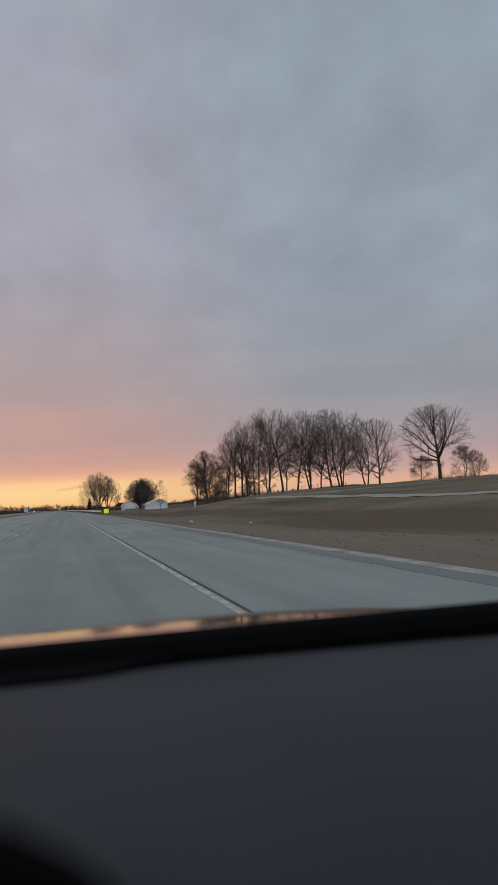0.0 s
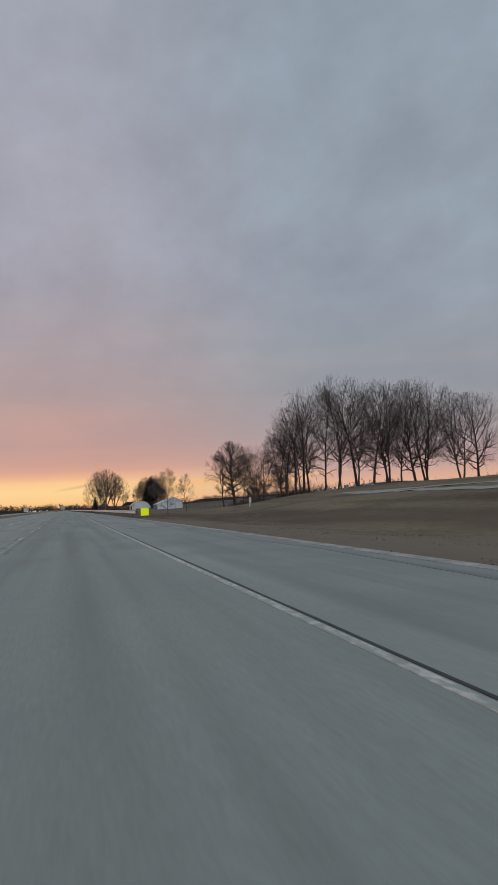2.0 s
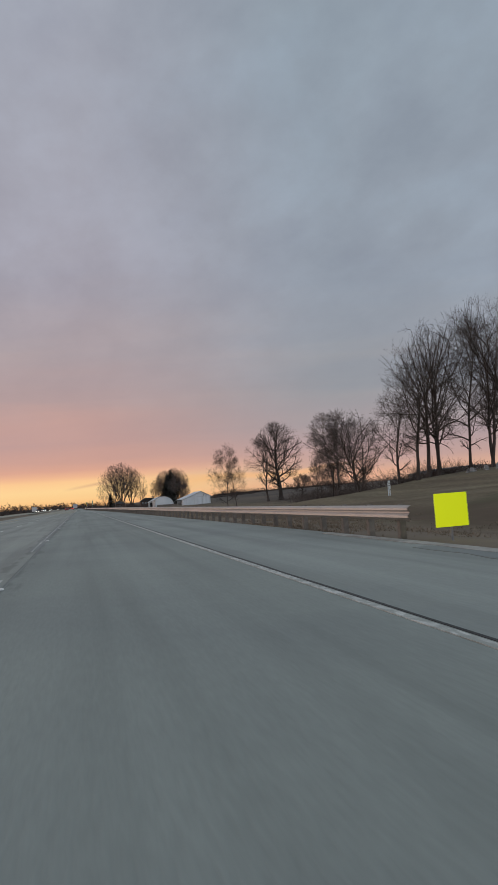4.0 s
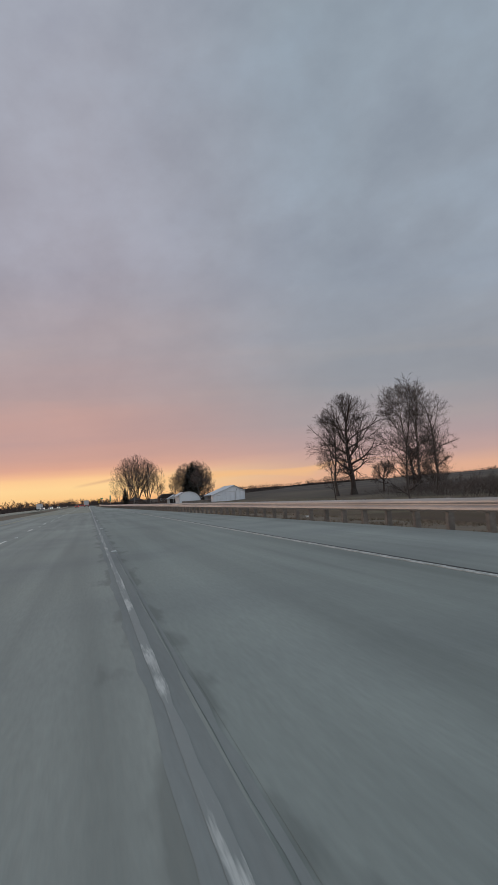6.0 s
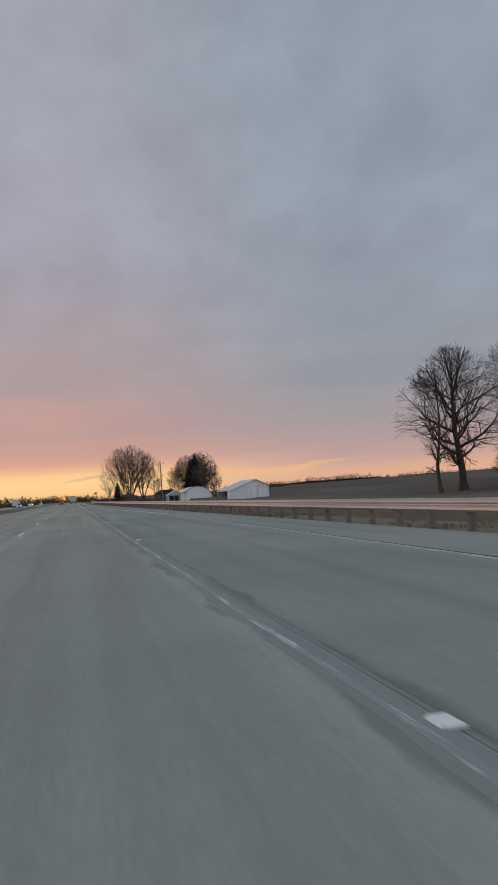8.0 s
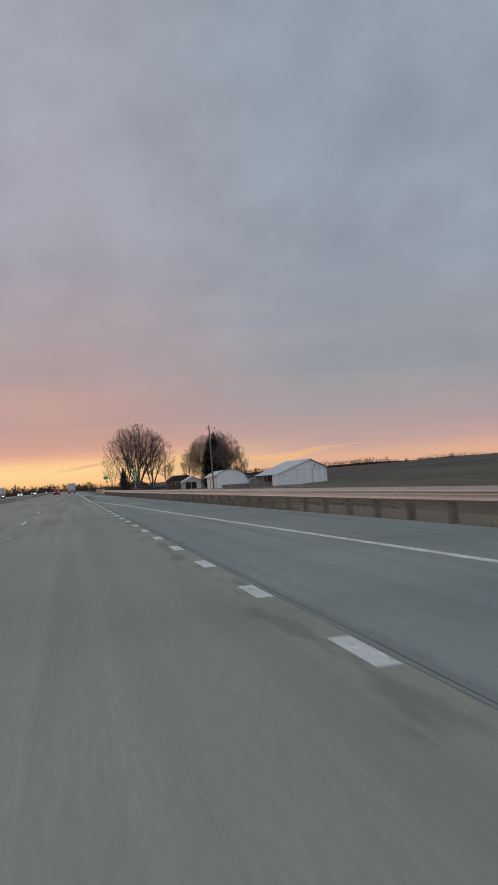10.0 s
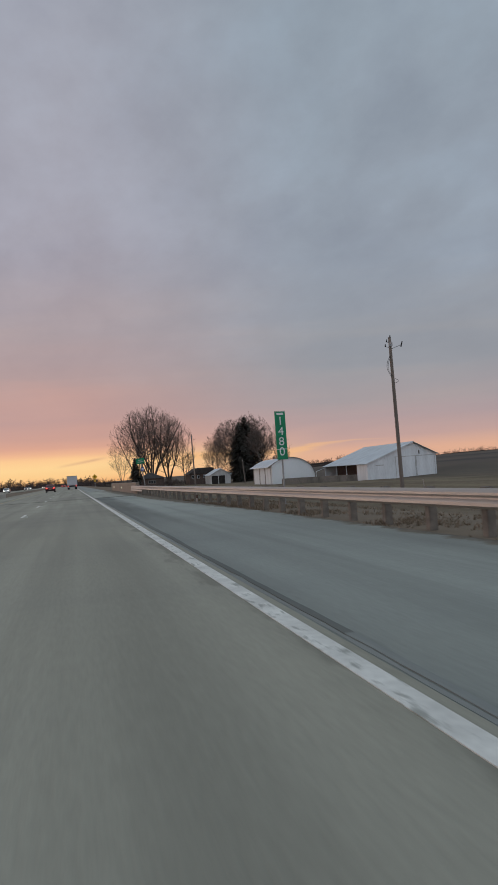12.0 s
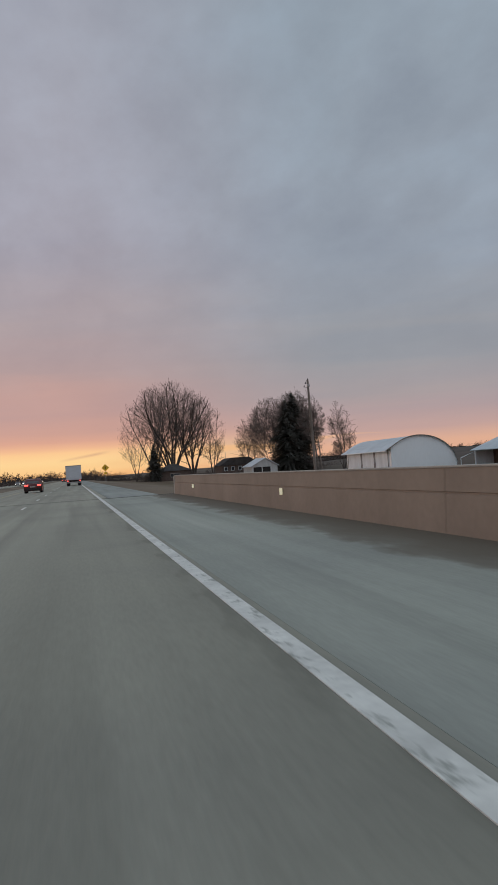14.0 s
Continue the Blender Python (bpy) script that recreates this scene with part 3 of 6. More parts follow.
M = dict(
    main=road_material("old_concrete_lane", (0.328, 0.322, 0.268), line=-0.1),
    main_grey=road_material("old_grey_lane", (0.312, 0.324, 0.297), line=-0.1),
    merge=road_material("grey_concrete_merge_lane", (0.276, 0.297, 0.275), 0.09, line=0.2),
    shoulder=road_material("grey_shoulder", (0.298, 0.318, 0.296), 0.08),
    grass=ground_material(),
    seal=material("black_joint_seal", (0.035, 0.035, 0.036), 0.6, spread=0.3),
    paint=worn_paint("worn_white_paint", (0.70, 0.70, 0.66), 0.60),
    faded=worn_paint("faded_white_paint", (0.56, 0.56, 0.53), 0.50),
    streak=worn_paint("nearly_worn_away_paint", (0.56, 0.56, 0.53), 0.45, (1.0, 0.06, 1.0), (0.235, 0.250, 0.240)),
    yellow_paint=material("yellow_paint", (0.46, 0.38, 0.20), 0.6, spread=0.2),
    gravel=material("pale_gravel", (0.33, 0.305, 0.275), 0.95, spread=0.2, scale=0.5, fine=6),
    steel=material("weathered_rail_steel", (0.45, 0.402, 0.368), 0.5, 0.35, 0.14, 0.8, 10, 0.1, (1, 0.15, 1)),
    post=material("weathered_post", (0.205, 0.182, 0.158), 0.85, spread=0.25, scale=2),
    concrete=material("tan_concrete", (0.295, 0.235, 0.188), 0.85, 0, 0.10, 0.7, 8, 0.2),
    cap=material("pale_concrete", (0.40, 0.37, 0.33), 0.85, spread=0.15),
    bark=material("grey_brown_bark", (0.085, 0.068, 0.058), 0.95, spread=0.3, scale=1.2, fine=7, bump=0.5, stretch=(1, 1, 0.3), per_object=0.2),
    twig=material("dark_twigs", (0.092, 0.072, 0.064), 0.95, spread=0.25, scale=0.6, bump=0, per_object=0.2),
    # far trees' twigs lightened, standing in for haze; also on the pale sycamores
    hazed_russet_twig=material("hazed_russet_twigs", (0.150, 0.118, 0.104), 0.95, spread=0.25, scale=0.6, bump=0, per_object=0.15),
    dash=material("matt_grey_dashboard", (0.044, 0.043, 0.048), 0.7, spread=0.12, scale=3, fine=160, bump=0.05, spec=0.15),
    bonnet=material("glossy_dark_paint", (0.012, 0.012, 0.014), 0.10, spread=0.05, scale=2, bump=0, spec=1.0),
    # bark of the far farm trees, likewise paled in place of haze
    hazed_farm_bark=material("hazed_brown_bark", (0.130, 0.106, 0.092), 0.95, spread=0.3, scale=1.2, fine=7, bump=0.4, stretch=(1, 1, 0.3), per_object=0.2),
    pale_bark=material("pale_mottled_bark", (0.22, 0.19, 0.165), 0.9, spread=0.45, scale=1.4, fine=3.0, bump=0.3, per_object=0.15),
    needles=needle_material(),
    # brushwood base paled to stand in for the haze over it
    brush=material("brown_brushwood", (0.150, 0.118, 0.102), 0.95, spread=0.35, scale=0.5, bump=0, per_object=0.2),
    hedge=material("dark_leafless_hedge", (0.088, 0.068, 0.060), 0.95, spread=0.3, scale=0.3, bump=0),
    white_metal=material("white_painted_metal", (0.84, 0.87, 0.88), 0.5, 0, 0.03, 0.35, 3.0, 0.03, (1, 1, 0.3)),
    dull_board=material("dull_white_boards", (0.50, 0.50, 0.49), 0.8, 0, 0.15, 0.5, 5.0, 0.15, (1.5, 1.5, 0.3)),
    white_board=peeling_paint(),
    tin=material("galvanised_roof", (0.60, 0.66, 0.70), 0.45, 0.3, 0.10, 0.4, 2.5, 0.05),
    dark=material("dark_interior", (0.03, 0.027, 0.025), 0.9, spread=0.3),
    rust=material("rust_stained_steel", (0.15, 0.095, 0.075), 0.8, spread=0.3, scale=1.5),
    brick=material("brown_brick", (0.125, 0.092, 0.078), 0.9, spread=0.2, scale=1.5, fine=9),
    shingle=material("dark_shingles", (0.065, 0.058, 0.056), 0.92, spread=0.25, scale=0.8, fine=6),
    glass=material("dark_glass", (0.05, 0.055, 0.06), 0.12, spread=0.1, bump=0, spec=0.6),
    pole=material("weathered_pole_wood", (0.225, 0.19, 0.165), 0.9, spread=0.2, scale=2, fine=10, stretch=(1, 1, 0.15)),
    sign_green=material("green_sign_face", (0.015, 0.27, 0.13), 0.45, spread=0.10, scale=2, bump=0),
    sign_blue=material("blue_sign_face", (0.03, 0.10, 0.36), 0.45, spread=0.10, scale=2, bump=0),
    sign_white=material("white_sign_sheet", (0.80, 0.82, 0.80), 0.45, spread=0.06, bump=0),
    # glow added so the sheet looks as bright as under headlamps
    sign_yellow=material("fluorescent_yellow_glow_sheet", (0.80, 0.86, 0.02), 0.45, spread=0.06, bump=0, emit=((0.80, 0.92, 0.0), 0.35)),
    amber=material("amber_sign_sheet", (0.72, 0.42, 0.03), 0.5, spread=0.08, bump=0),
    pale_edge=material("pale_broken_edge", (0.35, 0.335, 0.305), 0.9, spread=0.3, scale=1.2, fine=9),
    worn=joint_stain(),
    stained=road_material("stained_concrete", (0.255, 0.268, 0.258), 0.14),
    tarry=road_material("dark_tarry_joint", (0.150, 0.160, 0.152), 0.16),
    washed=road_material("damp_washed_band", (0.236, 0.254, 0.246), 0.16),
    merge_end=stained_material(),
    bridge_edge=road_material("sandy_bridge_shoulder", (0.345, 0.360, 0.318), 0.14, dirt=2.75),
    yard_concrete=material("stained_yard_concrete", (0.255, 0.225, 0.195), 0.9, spread=0.28, scale=0.5, fine=5, stretch=(1, 1, 0.4)),
    filler=material("grey_joint_filler", (0.14, 0.14, 0.135), 0.8, spread=0.35, scale=0.8, fine=9, stretch=(1, 0.3, 1)),
    grey_roof=material("dull_grey_roof", (0.17, 0.175, 0.19), 0.7, spread=0.15, scale=0.4),
    stone=material("weathered_headstone", (0.30, 0.29, 0.28), 0.85, spread=0.25, scale=1.5, fine=9, per_object=0.45),
    straw=straw_material(),
    black=material("black_paint", (0.02, 0.02, 0.02), 0.5, spread=0.1, bump=0),
    trim_black=material("dull_black_trim", (0.004, 0.004, 0.004), 0.95, spread=0.2, bump=0, spec=0.03),
    galv=material("galvanised_post", (0.34, 0.34, 0.34), 0.5, 0.6, 0.12, 2, 12, 0.05),
    # emission stands in for headlamp beams thrown back; the lens is no lamp
    reflector=material("glowing_reflector", (0.85, 0.85, 0.75), 0.3, spread=0.05, bump=0, emit=((1.0, 0.90, 0.56), 0.35)),
    red_lamp=material("red_tail_lamp", (0.6, 0.03, 0.03), 0.3, spread=0.05, bump=0, emit=((1.0, 0.10, 0.08), 2.2)),
    head_lamp=material("white_head_lamp", (0.9, 0.9, 0.85), 0.2, spread=0.02, bump=0, emit=((1.0, 0.95, 0.85), 4.0)),
    car_red=material("dark_red_car_paint", (0.10, 0.016, 0.018), 0.3, 0.2, 0.1, 0.8, 4, 0, spec=0.5),
    car_grey=material("grey_car_paint", (0.20, 0.20, 0.21), 0.3, 0.2, 0.1, 0.8, 4, 0, spec=0.5),
    car_white=material("white_car_paint", (0.62, 0.62, 0.62), 0.35, 0, 0.08, 0.8, 4, 0, spec=0.5),
    trailer=material("white_trailer_skin", (0.50, 0.52, 0.55), 0.5, 0, 0.08, 0.5, 3, 0.02),
    rubber=material("black_rubber", (0.02, 0.02, 0.021), 0.8, spread=0.2),
)

# ---- building helpers ----


def mesh_of(name, verts, faces):
    me = bpy.data.meshes.new(name)
    me.from_pydata([tuple(v) for v in verts], [], [tuple(f) for f in faces])
    me.update()
    return me


def part(name, bm, mat, parent=None, label=""):
    """Links a bmesh or a mesh as one object, under a thing or a part."""
    if isinstance(bm, bmesh.types.BMesh):
        me = bpy.data.meshes.new(name)
        bmesh.ops.recalc_face_normals(bm, faces=bm.faces)
        bm.to_mesh(me)
        bm.free()
    else:
        me = bm
    if mat is not None and not me.materials:
        me.materials.append(mat)
    ob = new(name, me)
    ob.parent = parent
    return tagged(ob, label)


def thing(name, at, label, category, group="", kind="", turn=0.0):
    ob = new(name)
    ob.empty_display_size = 0.3
    ob.matrix_basis = pose(*at, 0, 0, turn)
    return tagged(ob, label, category, group, kind)


def box(bm, x0, x1, y0, y1, z0, z1, bevel=0.0):
    r = bmesh.ops.create_cube(bm, size=1.0, matrix=Matrix.Translation(((x0 + x1) / 2, (y0 + y1) / 2, (z0 + z1) / 2)) @ Matrix.Diagonal((x1 - x0, y1 - y0, z1 - z0, 1)))
    if bevel:
        edges = list({e for v in r["verts"] for e in v.link_edges})
        bmesh.ops.bevel(bm, geom=edges, offset=bevel, segments=2, affect="EDGES")
    return bm


def boxed(*a, **k):
    return box(bmesh.new(), *a, **k)


def rod(bm, p, q, r0, r1=None, sides=8):
    p, q = Vector(p), Vector(q)
    d = q - p
    m = Matrix.Translation((p + q) / 2) @ d.to_track_quat("Z", "Y").to_matrix().to_4x4()
    bmesh.ops.create_cone(bm, cap_ends=True, segments=sides, radius1=r0, radius2=r0 if r1 is None else r1, depth=d.length, matrix=m)
    return bm


def rodded(*a, **k):
    return rod(bmesh.new(), *a, **k)


def prism(outline, y0, y1):
    """A solid with the given outline of (x, z) points, drawn from y0 to y1."""
    bm = bmesh.new()
    a = [bm.verts.new((x, y0, z)) for x, z in outline]
    b = [bm.verts.new((x, y1, z)) for x, z in outline]
    n = len(outline)
    bm.faces.new(a)
    bm.faces.new(b[::-1])
    for i in range(n):
        bm.faces.new((a[i], a[(i + 1) % n], b[(i + 1) % n], b[i]))
    return bm


def curve(points, s):
    """Straight interpolation in a list of (s, value)."""
    return float(np.interp(s, [p[0] for p in points], [p[1] for p in points]))


# ---- the lie of the land ----
EDGE = [(-200, 8.4), (90, 8.45), (150, 8.2), (200, 7.8), (250, 7.15), (300, 6.2), (350, 5.2), (400, 4.3), (435, 3.9), (462, 3.82), (5000, 3.82)]
LOW = [(0, -0.05), (0.8, -0.04), (2.6, -0.12), (5, -0.42), (8, -1.0), (14, -1.25), (40, -1.6), (62, -1.9), (72, -1.6), (84, -0.1), (120, 0.6), (180, 2.2), (240, 4.0), (300, 5.2), (600, 7.6), (1000, 8.5), (3000, 8.5)]
BANK = [(0, -0.05), (2.2, -0.14), (8, -0.75), (14, -0.5), (20, 0.1), (26, 0.9), (32, 1.3), (42, 1.9), (54, 2.8), (66, 3.4), (80, 3.3), (94, 2.7), (110, 2.3), (150, 2.1), (300, 3.8), (600, 7.5), (1000, 9.0), (3000, 9.0)]
LEFT_EDGE, OTHER = -10.6, (-31.0, -19.0)


def smooth(a, b, v):
    s = min(max((v - a) / (b - a), 0.0), 1.0)
    return s * s * (3 - 2 * s)


def land(x, y):
    e = curve(EDGE, y)
    if x > e:
        d = x - e
        f = smooth(242, 216, y)
        z = curve(LOW, d) * (1 - f) + (curve(BANK, d) * (0.72 + 0.28 * smooth(20, 150, y)) - 1.0 * smooth(130, 200, y) * smooth(46, 30, d) * smooth(4, 14, d)) * f
        z -= 0.7 * smooth(560, 700, y) * smooth(8, 40, d) * smooth(180, 90, d)
        z -= 0.45 * smooth(525, 545, y) * smooth(615, 590, y) * smooth(28, 38, d) * smooth(66, 56, d)
        z += (0.25 * noise.noise(Vector((x * 0.05, y * 0.05, 0))) + 0.10 * noise.noise(Vector((x * 0.23, y * 0.23, 3)))) * smooth(1.0, 6.0, d)
        if d > 200:
            z += 1.5 * noise.noise(Vector((x * 0.003, y * 0.003, 7))) * smooth(200, 500, d)
        return z
    if x > LEFT_EDGE:
        return -0.20
    if x > OTHER[1]:
        return -0.12 - 0.45 * math.sin(math.pi * (LEFT_EDGE - x) / (LEFT_EDGE - OTHER[1])) + 0.06 * noise.noise(Vector((x * 0.3, y * 0.2, 1)))
    if x > OTHER[0]:
        return -0.20
    d = OTHER[0] - x
    return -0.12 - 0.5 * smooth(0, 6, d) + 1.2 * smooth(60, 400, d) * (0.5 + noise.noise(Vector((x * 0.004, y * 0.004, 5))))


def make_ground():
    xs = [-4000, -2500, -1500, -900, -550, -350, -220, -140, -90, -65, -50, -42, -36, -33, -31.2, -30.8, -25, -19.2, -18.8, -17, -15, -13, -11.8, -10.8, -10.4, -6, -2, 1.5]
    # beyond the road the rows of points follow its edge
    ds = [-0.4, 0.05, 0.7, 1.5, 2.5, 3.5, 5, 6.5, 8, 10, 12, 14, 16, 18, 20, 23, 26, 29, 32, 35, 38, 41, 44, 47, 50, 53, 56, 60, 64, 68, 72, 76, 80, 84, 90, 96, 104, 114, 126, 140, 160, 185, 215, 250, 300, 360, 430, 520, 640, 800, 1000, 1400, 2200, 4000]
    ys = list(range(-120, 0, 12)) + list(range(0, 520, 4)) + list(range(520, 900, 10)) + [920, 960, 1000, 1060, 1130, 1220, 1350, 1500, 1700, 2000, 2400, 3000, 3800, 4700]
    verts, faces = [], []
    w = len(xs) + len(ds)
    for y in ys:
        e = curve(EDGE, y)
        for x in xs + [e + d for d in ds]:
            verts.append((x, y, land(x, y)))
    for j in range(len(ys) - 1):
        for i in range(w - 1):
            faces.append((j * w + i, j * w + i + 1, (j + 1) * w + i + 1, (j + 1) * w + i))
    me = mesh_of("ground", verts, faces)
    me.polygons.foreach_set("use_smooth", [True] * len(me.polygons))
    ob = part("ground", me, M["grass"])
    tagged(ob, "brown winter grass and dark fields beside the highway", "ground", kind="structure")


make_ground()

# ---- the road ----
JOINT, BRIDGE_END, FAR = 454.1, 504.4, 4600.0
GREY_END = 296.0     # the through lanes turn from grey to olive paving


def strip(x0, x1, y0, y1, z=0.0, thick=0.16, steps=None):
    """A slab between two sides, each a number or a function of y."""
    ys = steps or [y0, y1]
    verts, faces = [], []
    for y in ys:
        a = x0(y) if callable(x0) else x0
        b = x1(y) if callable(x1) else x1
        verts += [(a, y, z), (b, y, z), (b, y, z - thick), (a, y, z - thick)]
    for j in range(len(ys) - 1):
        p, q = 4 * j, 4 * j + 4
        for k in range(4):
            faces.append((p + k, p + (k + 1) % 4, q + (k + 1) % 4, q + k))
    faces += [(3, 2, 1, 0), tuple(4 * len(ys) - 4 + k for k in range(4))]
    return mesh_of("slab", verts, faces)


SEAM = 4.5
EDGE_STEPS = [-120, 90, 120, 150, 175, 200, 225, 250, 275, 300, 325, 350, 375, 400, 420, 435, 450]


def right_edge(y):
    return curve(EDGE, y)


def lane_end(y):
    """The outer side of the merging lane: it narrows to nothing beside the through lane."""
    return curve([(-200, SEAM), (300, SEAM), (345, 2.60), (352, 2.28), (366, 1.82), (379, 1.12), (391.5, 0.35), (395, 0.16), (5000, 0.16)], y)


def make_road():
    road = thing("road", (0, 0, 0), "grey concrete highway with worn lanes, merging lane and shoulder", "road", kind="structure")
    part("through_lanes", strip(LEFT_EDGE, 0.16, -120, GREY_END), M["main_grey"], road)
    part("through_lanes", strip(LEFT_EDGE, 0.16, GREY_END + 0.02, JOINT), M["main"], road)
    part("merge_lane", strip(0.24, 4.42, -120, 402, -0.004), M["merge"], road)
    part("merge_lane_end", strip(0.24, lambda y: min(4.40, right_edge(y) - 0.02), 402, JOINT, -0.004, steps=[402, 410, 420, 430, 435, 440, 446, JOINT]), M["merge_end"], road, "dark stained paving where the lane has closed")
    part("shoulder_slab", strip(4.425, lambda y: max(right_edge(y), 4.44), -120, 400, -0.006, steps=[y for y in EDGE_STEPS if y < 390] + [392]), M["shoulder"], road)
    part("bridge_deck", strip(LEFT_EDGE, 0.15, JOINT + 0.12, BRIDGE_END), M["main"], road)
    part("bridge_shoulder", strip(0.155, 4.02, JOINT + 0.12, BRIDGE_END, -0.002), M["bridge_edge"], road)
    part("far_lanes", strip(LEFT_EDGE, 0.4, BRIDGE_END + 0.1, FAR), M["main"], road)
    part("far_shoulder", strip(0.44, 3.25, BRIDGE_END + 0.1, FAR, -0.004), M["shoulder"], road)
    def ragged(x, reach, seed):
        return lambda y: x + reach * (noise.noise(Vector((y * 0.3, seed, 0))) + 0.7 * noise.noise(Vector((y * 1.7, seed, 5))) + 0.5 * noise.noise(Vector((y * 4.1, seed, 9))))
    for a, b, mat in ((300, 398, "washed"), (398, JOINT, "tarry")):
        part("joint_seal", strip(ragged(0.23, 0.02, 16), lambda y: ragged(0.30, 0.03, 17)(y) + 0.07 * smooth(398, 424, y), a, b, 0.002, 0.05, steps=[a + 0.5 * k for k in range(int(2 * (b - a)) + 1)]), M[mat], road, "dark crumbling joint")
    part("joint_seal", strip(ragged(0.175, 0.022, 6), ragged(0.215, 0.022, 7), -120, JOINT, -0.0035, 0.05, steps=[-120 + 0.5 * k for k in range(1145)]), M["stained"], road, "grey crumbling joint")
    part("joint_bed", strip(0.16, 0.24, -120, JOINT, -0.006, 0.05), M["merge"], road)
    part("joint_seal", strip(ragged(4.405, 0.012, 21), ragged(4.445, 0.015, 22), -120, 300, 0.002, 0.05, steps=[-120 + k for k in range(421)]), M["seal"], road, "black sealed joint")
    for y, w in ((JOINT, 1.3), (BRIDGE_END, 0.6)):
        part("expansion_joint", strip(LEFT_EDGE, 4.0, y - 0.5, y + 0.3 + w, 0.002, 0.05), M["worn"], road, "dark stained band at the bridge joint")
        part("joint_seal", strip(0.17, 4.0, y + 0.07, y + 0.12, 0.006, 0.05), M["seal"], road, "black expansion joint across the bridge")
    part("expansion_joint", strip(LEFT_EDGE, 4.0, 463.62, 463.78, 0.002, 0.05), M["pale_edge"], road, "pale filled joint across the bridge")
    # a pale crumbling edge and a dark worn band beside it
    part("pale_edge", strip(lambda y: right_edge(y) - 0.34 + 0.10 * noise.noise(Vector((y * 0.7, 1, 1))), lambda y: right_edge(y) - 0.01 - 0.05 * abs(noise.noise(Vector((y * 0.9, 4, 1)))), -120, 135, 0.004, 0.02, steps=list(range(-120, 136, 1))), M["pale_edge"], road, "pale crumbling pavement edge")
    part("worn_band", strip(lambda y: right_edge(y) - 0.84 + 0.30 * noise.noise(Vector((y * 0.16, 2, 1))) + 0.12 * noise.noise(Vector((y * 0.9, 2, 6))), lambda y: right_edge(y) - 0.40 + 0.06 * noise.noise(Vector((y * 0.4, 1, 1))), -120, 128, 0.003, 0.02, steps=list(range(-120, 129, 1))), M["washed"], road, "dark worn band beside the edge")
    # wandering cracks across the shoulder
    for k, (xa, xb, y, width) in enumerate(((5.0, 7.6, 54.9, 0.009), (4.6, 7.4, 97.0, 0.008), (4.6, 7.2, 171.0, 0.008), (4.7, 6.9, 236.0, 0.008))):
        rnd = random.Random(k)
        xs = [xa + (xb - xa) * i / 14 for i in range(15)]
        ys = [y]
        for _ in xs[1:]:
            ys.append(ys[-1] + rnd.uniform(-0.12, 0.18))
        verts, faces = [], []
        for i, (a, b) in enumerate(zip(xs, ys)):
            w = width * (0.5 + 0.9 * rnd.random())
            verts += [(a, b - w, 0.003), (a, b + w, 0.003), (a, b + w, -0.02), (a, b - w, -0.02)]
        for i in range(14):
            faces += [(4 * i, 4 * i + 4, 4 * i + 5, 4 * i + 1), (4 * i + 1, 4 * i + 5, 4 * i + 6, 4 * i + 2), (4 * i, 4 * i + 3, 4 * i + 7, 4 * i + 4)]
        part("crack", mesh_of("crack", verts, faces), M["filler"], road, "wandering dark crack across the shoulder")
    # edge lines
    part("edge_line", strip(4.27, 4.37, -120, 300, 0.004, 0.008), M["faded"], road, "worn white edge line")
    part("edge_line", strip(lambda y: lane_end(y) - 0.21, lambda y: lane_end(y) - 0.08, 300, 395, 0.005, 0.008, steps=list(range(300, 396, 5))), M["paint"], road, "white edge line of the closing lane")
    part("edge_line", strip(-0.09, 0.075, 394, FAR, 0.006, 0.008), M["paint"], road, "white edge line")
    part("edge_line", strip(-7.55, -7.43, -120, FAR, 0.004, 0.008), M["yellow_paint"], road, "faded yellow edge line")
    # short dotted line between the through lane and the merging lane
    dot = strip(-0.03, 0.14, 0, 0.92, 0.004, 0.008)
    dot.materials.append(M["paint"])
    y = 366.4
    while y > 306:
        y -= 3.045
    while y < 394:
        part("line_dot", dot, None, road).location = (0, y, 0)
        y += 3.045
    # worn dashes further back, and the broken line between the through lanes
    dash = strip(-0.07, 0.05, 0, 3.05, 0.004, 0.008)
    dash.materials.append(M["faded"])
    for k in range(0, 12):
        part("line_dash", dash, None, road).location = (0, -8 + 12.19 * k, 0)
    # further on the line is worn to a thin broken streak beside a dark stained joint
    along = [138 + 0.5 * k for k in range(337)]
    part("worn_band", strip(ragged(-0.12, 0.06, 31), ragged(0.15, 0.03, 32), 138, 306, 0.0015, 0.02, steps=along), M["stained"], road, "dark stained strip under the lane line")
    part("edge_line", strip(ragged(-0.035, 0.02, 33), ragged(0.04, 0.02, 34), 138, 306, 0.004, 0.008, steps=along), M["streak"], road, "thin broken remains of the lane line")
    left = strip(-3.72, -3.60, 0, 3.05, 0.004, 0.008)
    left.materials.append(M["paint"])
    for k in range(0, 130):
        part("line_dash", left, None, road).location = (0, -6.9 + 14.4 * k, 0)
    return road


make_road()


def raised_marker(x, y):
    th = thing("road_stud", (x, y, 0.0), "small white raised reflective stud on the lane line", "road stud", "road studs along the lane line")
    part("casting", prism([(-0.07, 0.0), (0.07, 0.0), (0.05, 0.018), (-0.05, 0.018)], -0.09, 0.10), M["sign_white"], th)
    part("lens", boxed(-0.05, 0.05, -0.12, -0.07, 0.003, 0.02), M["sign_white"], th, "white lens")
    return th


STUD = raised_marker(0.16, 109.2)
for k in range(1, 12):
    copy_thing(STUD, pose(0.16, 109.2 + 18.1 * k, 0))
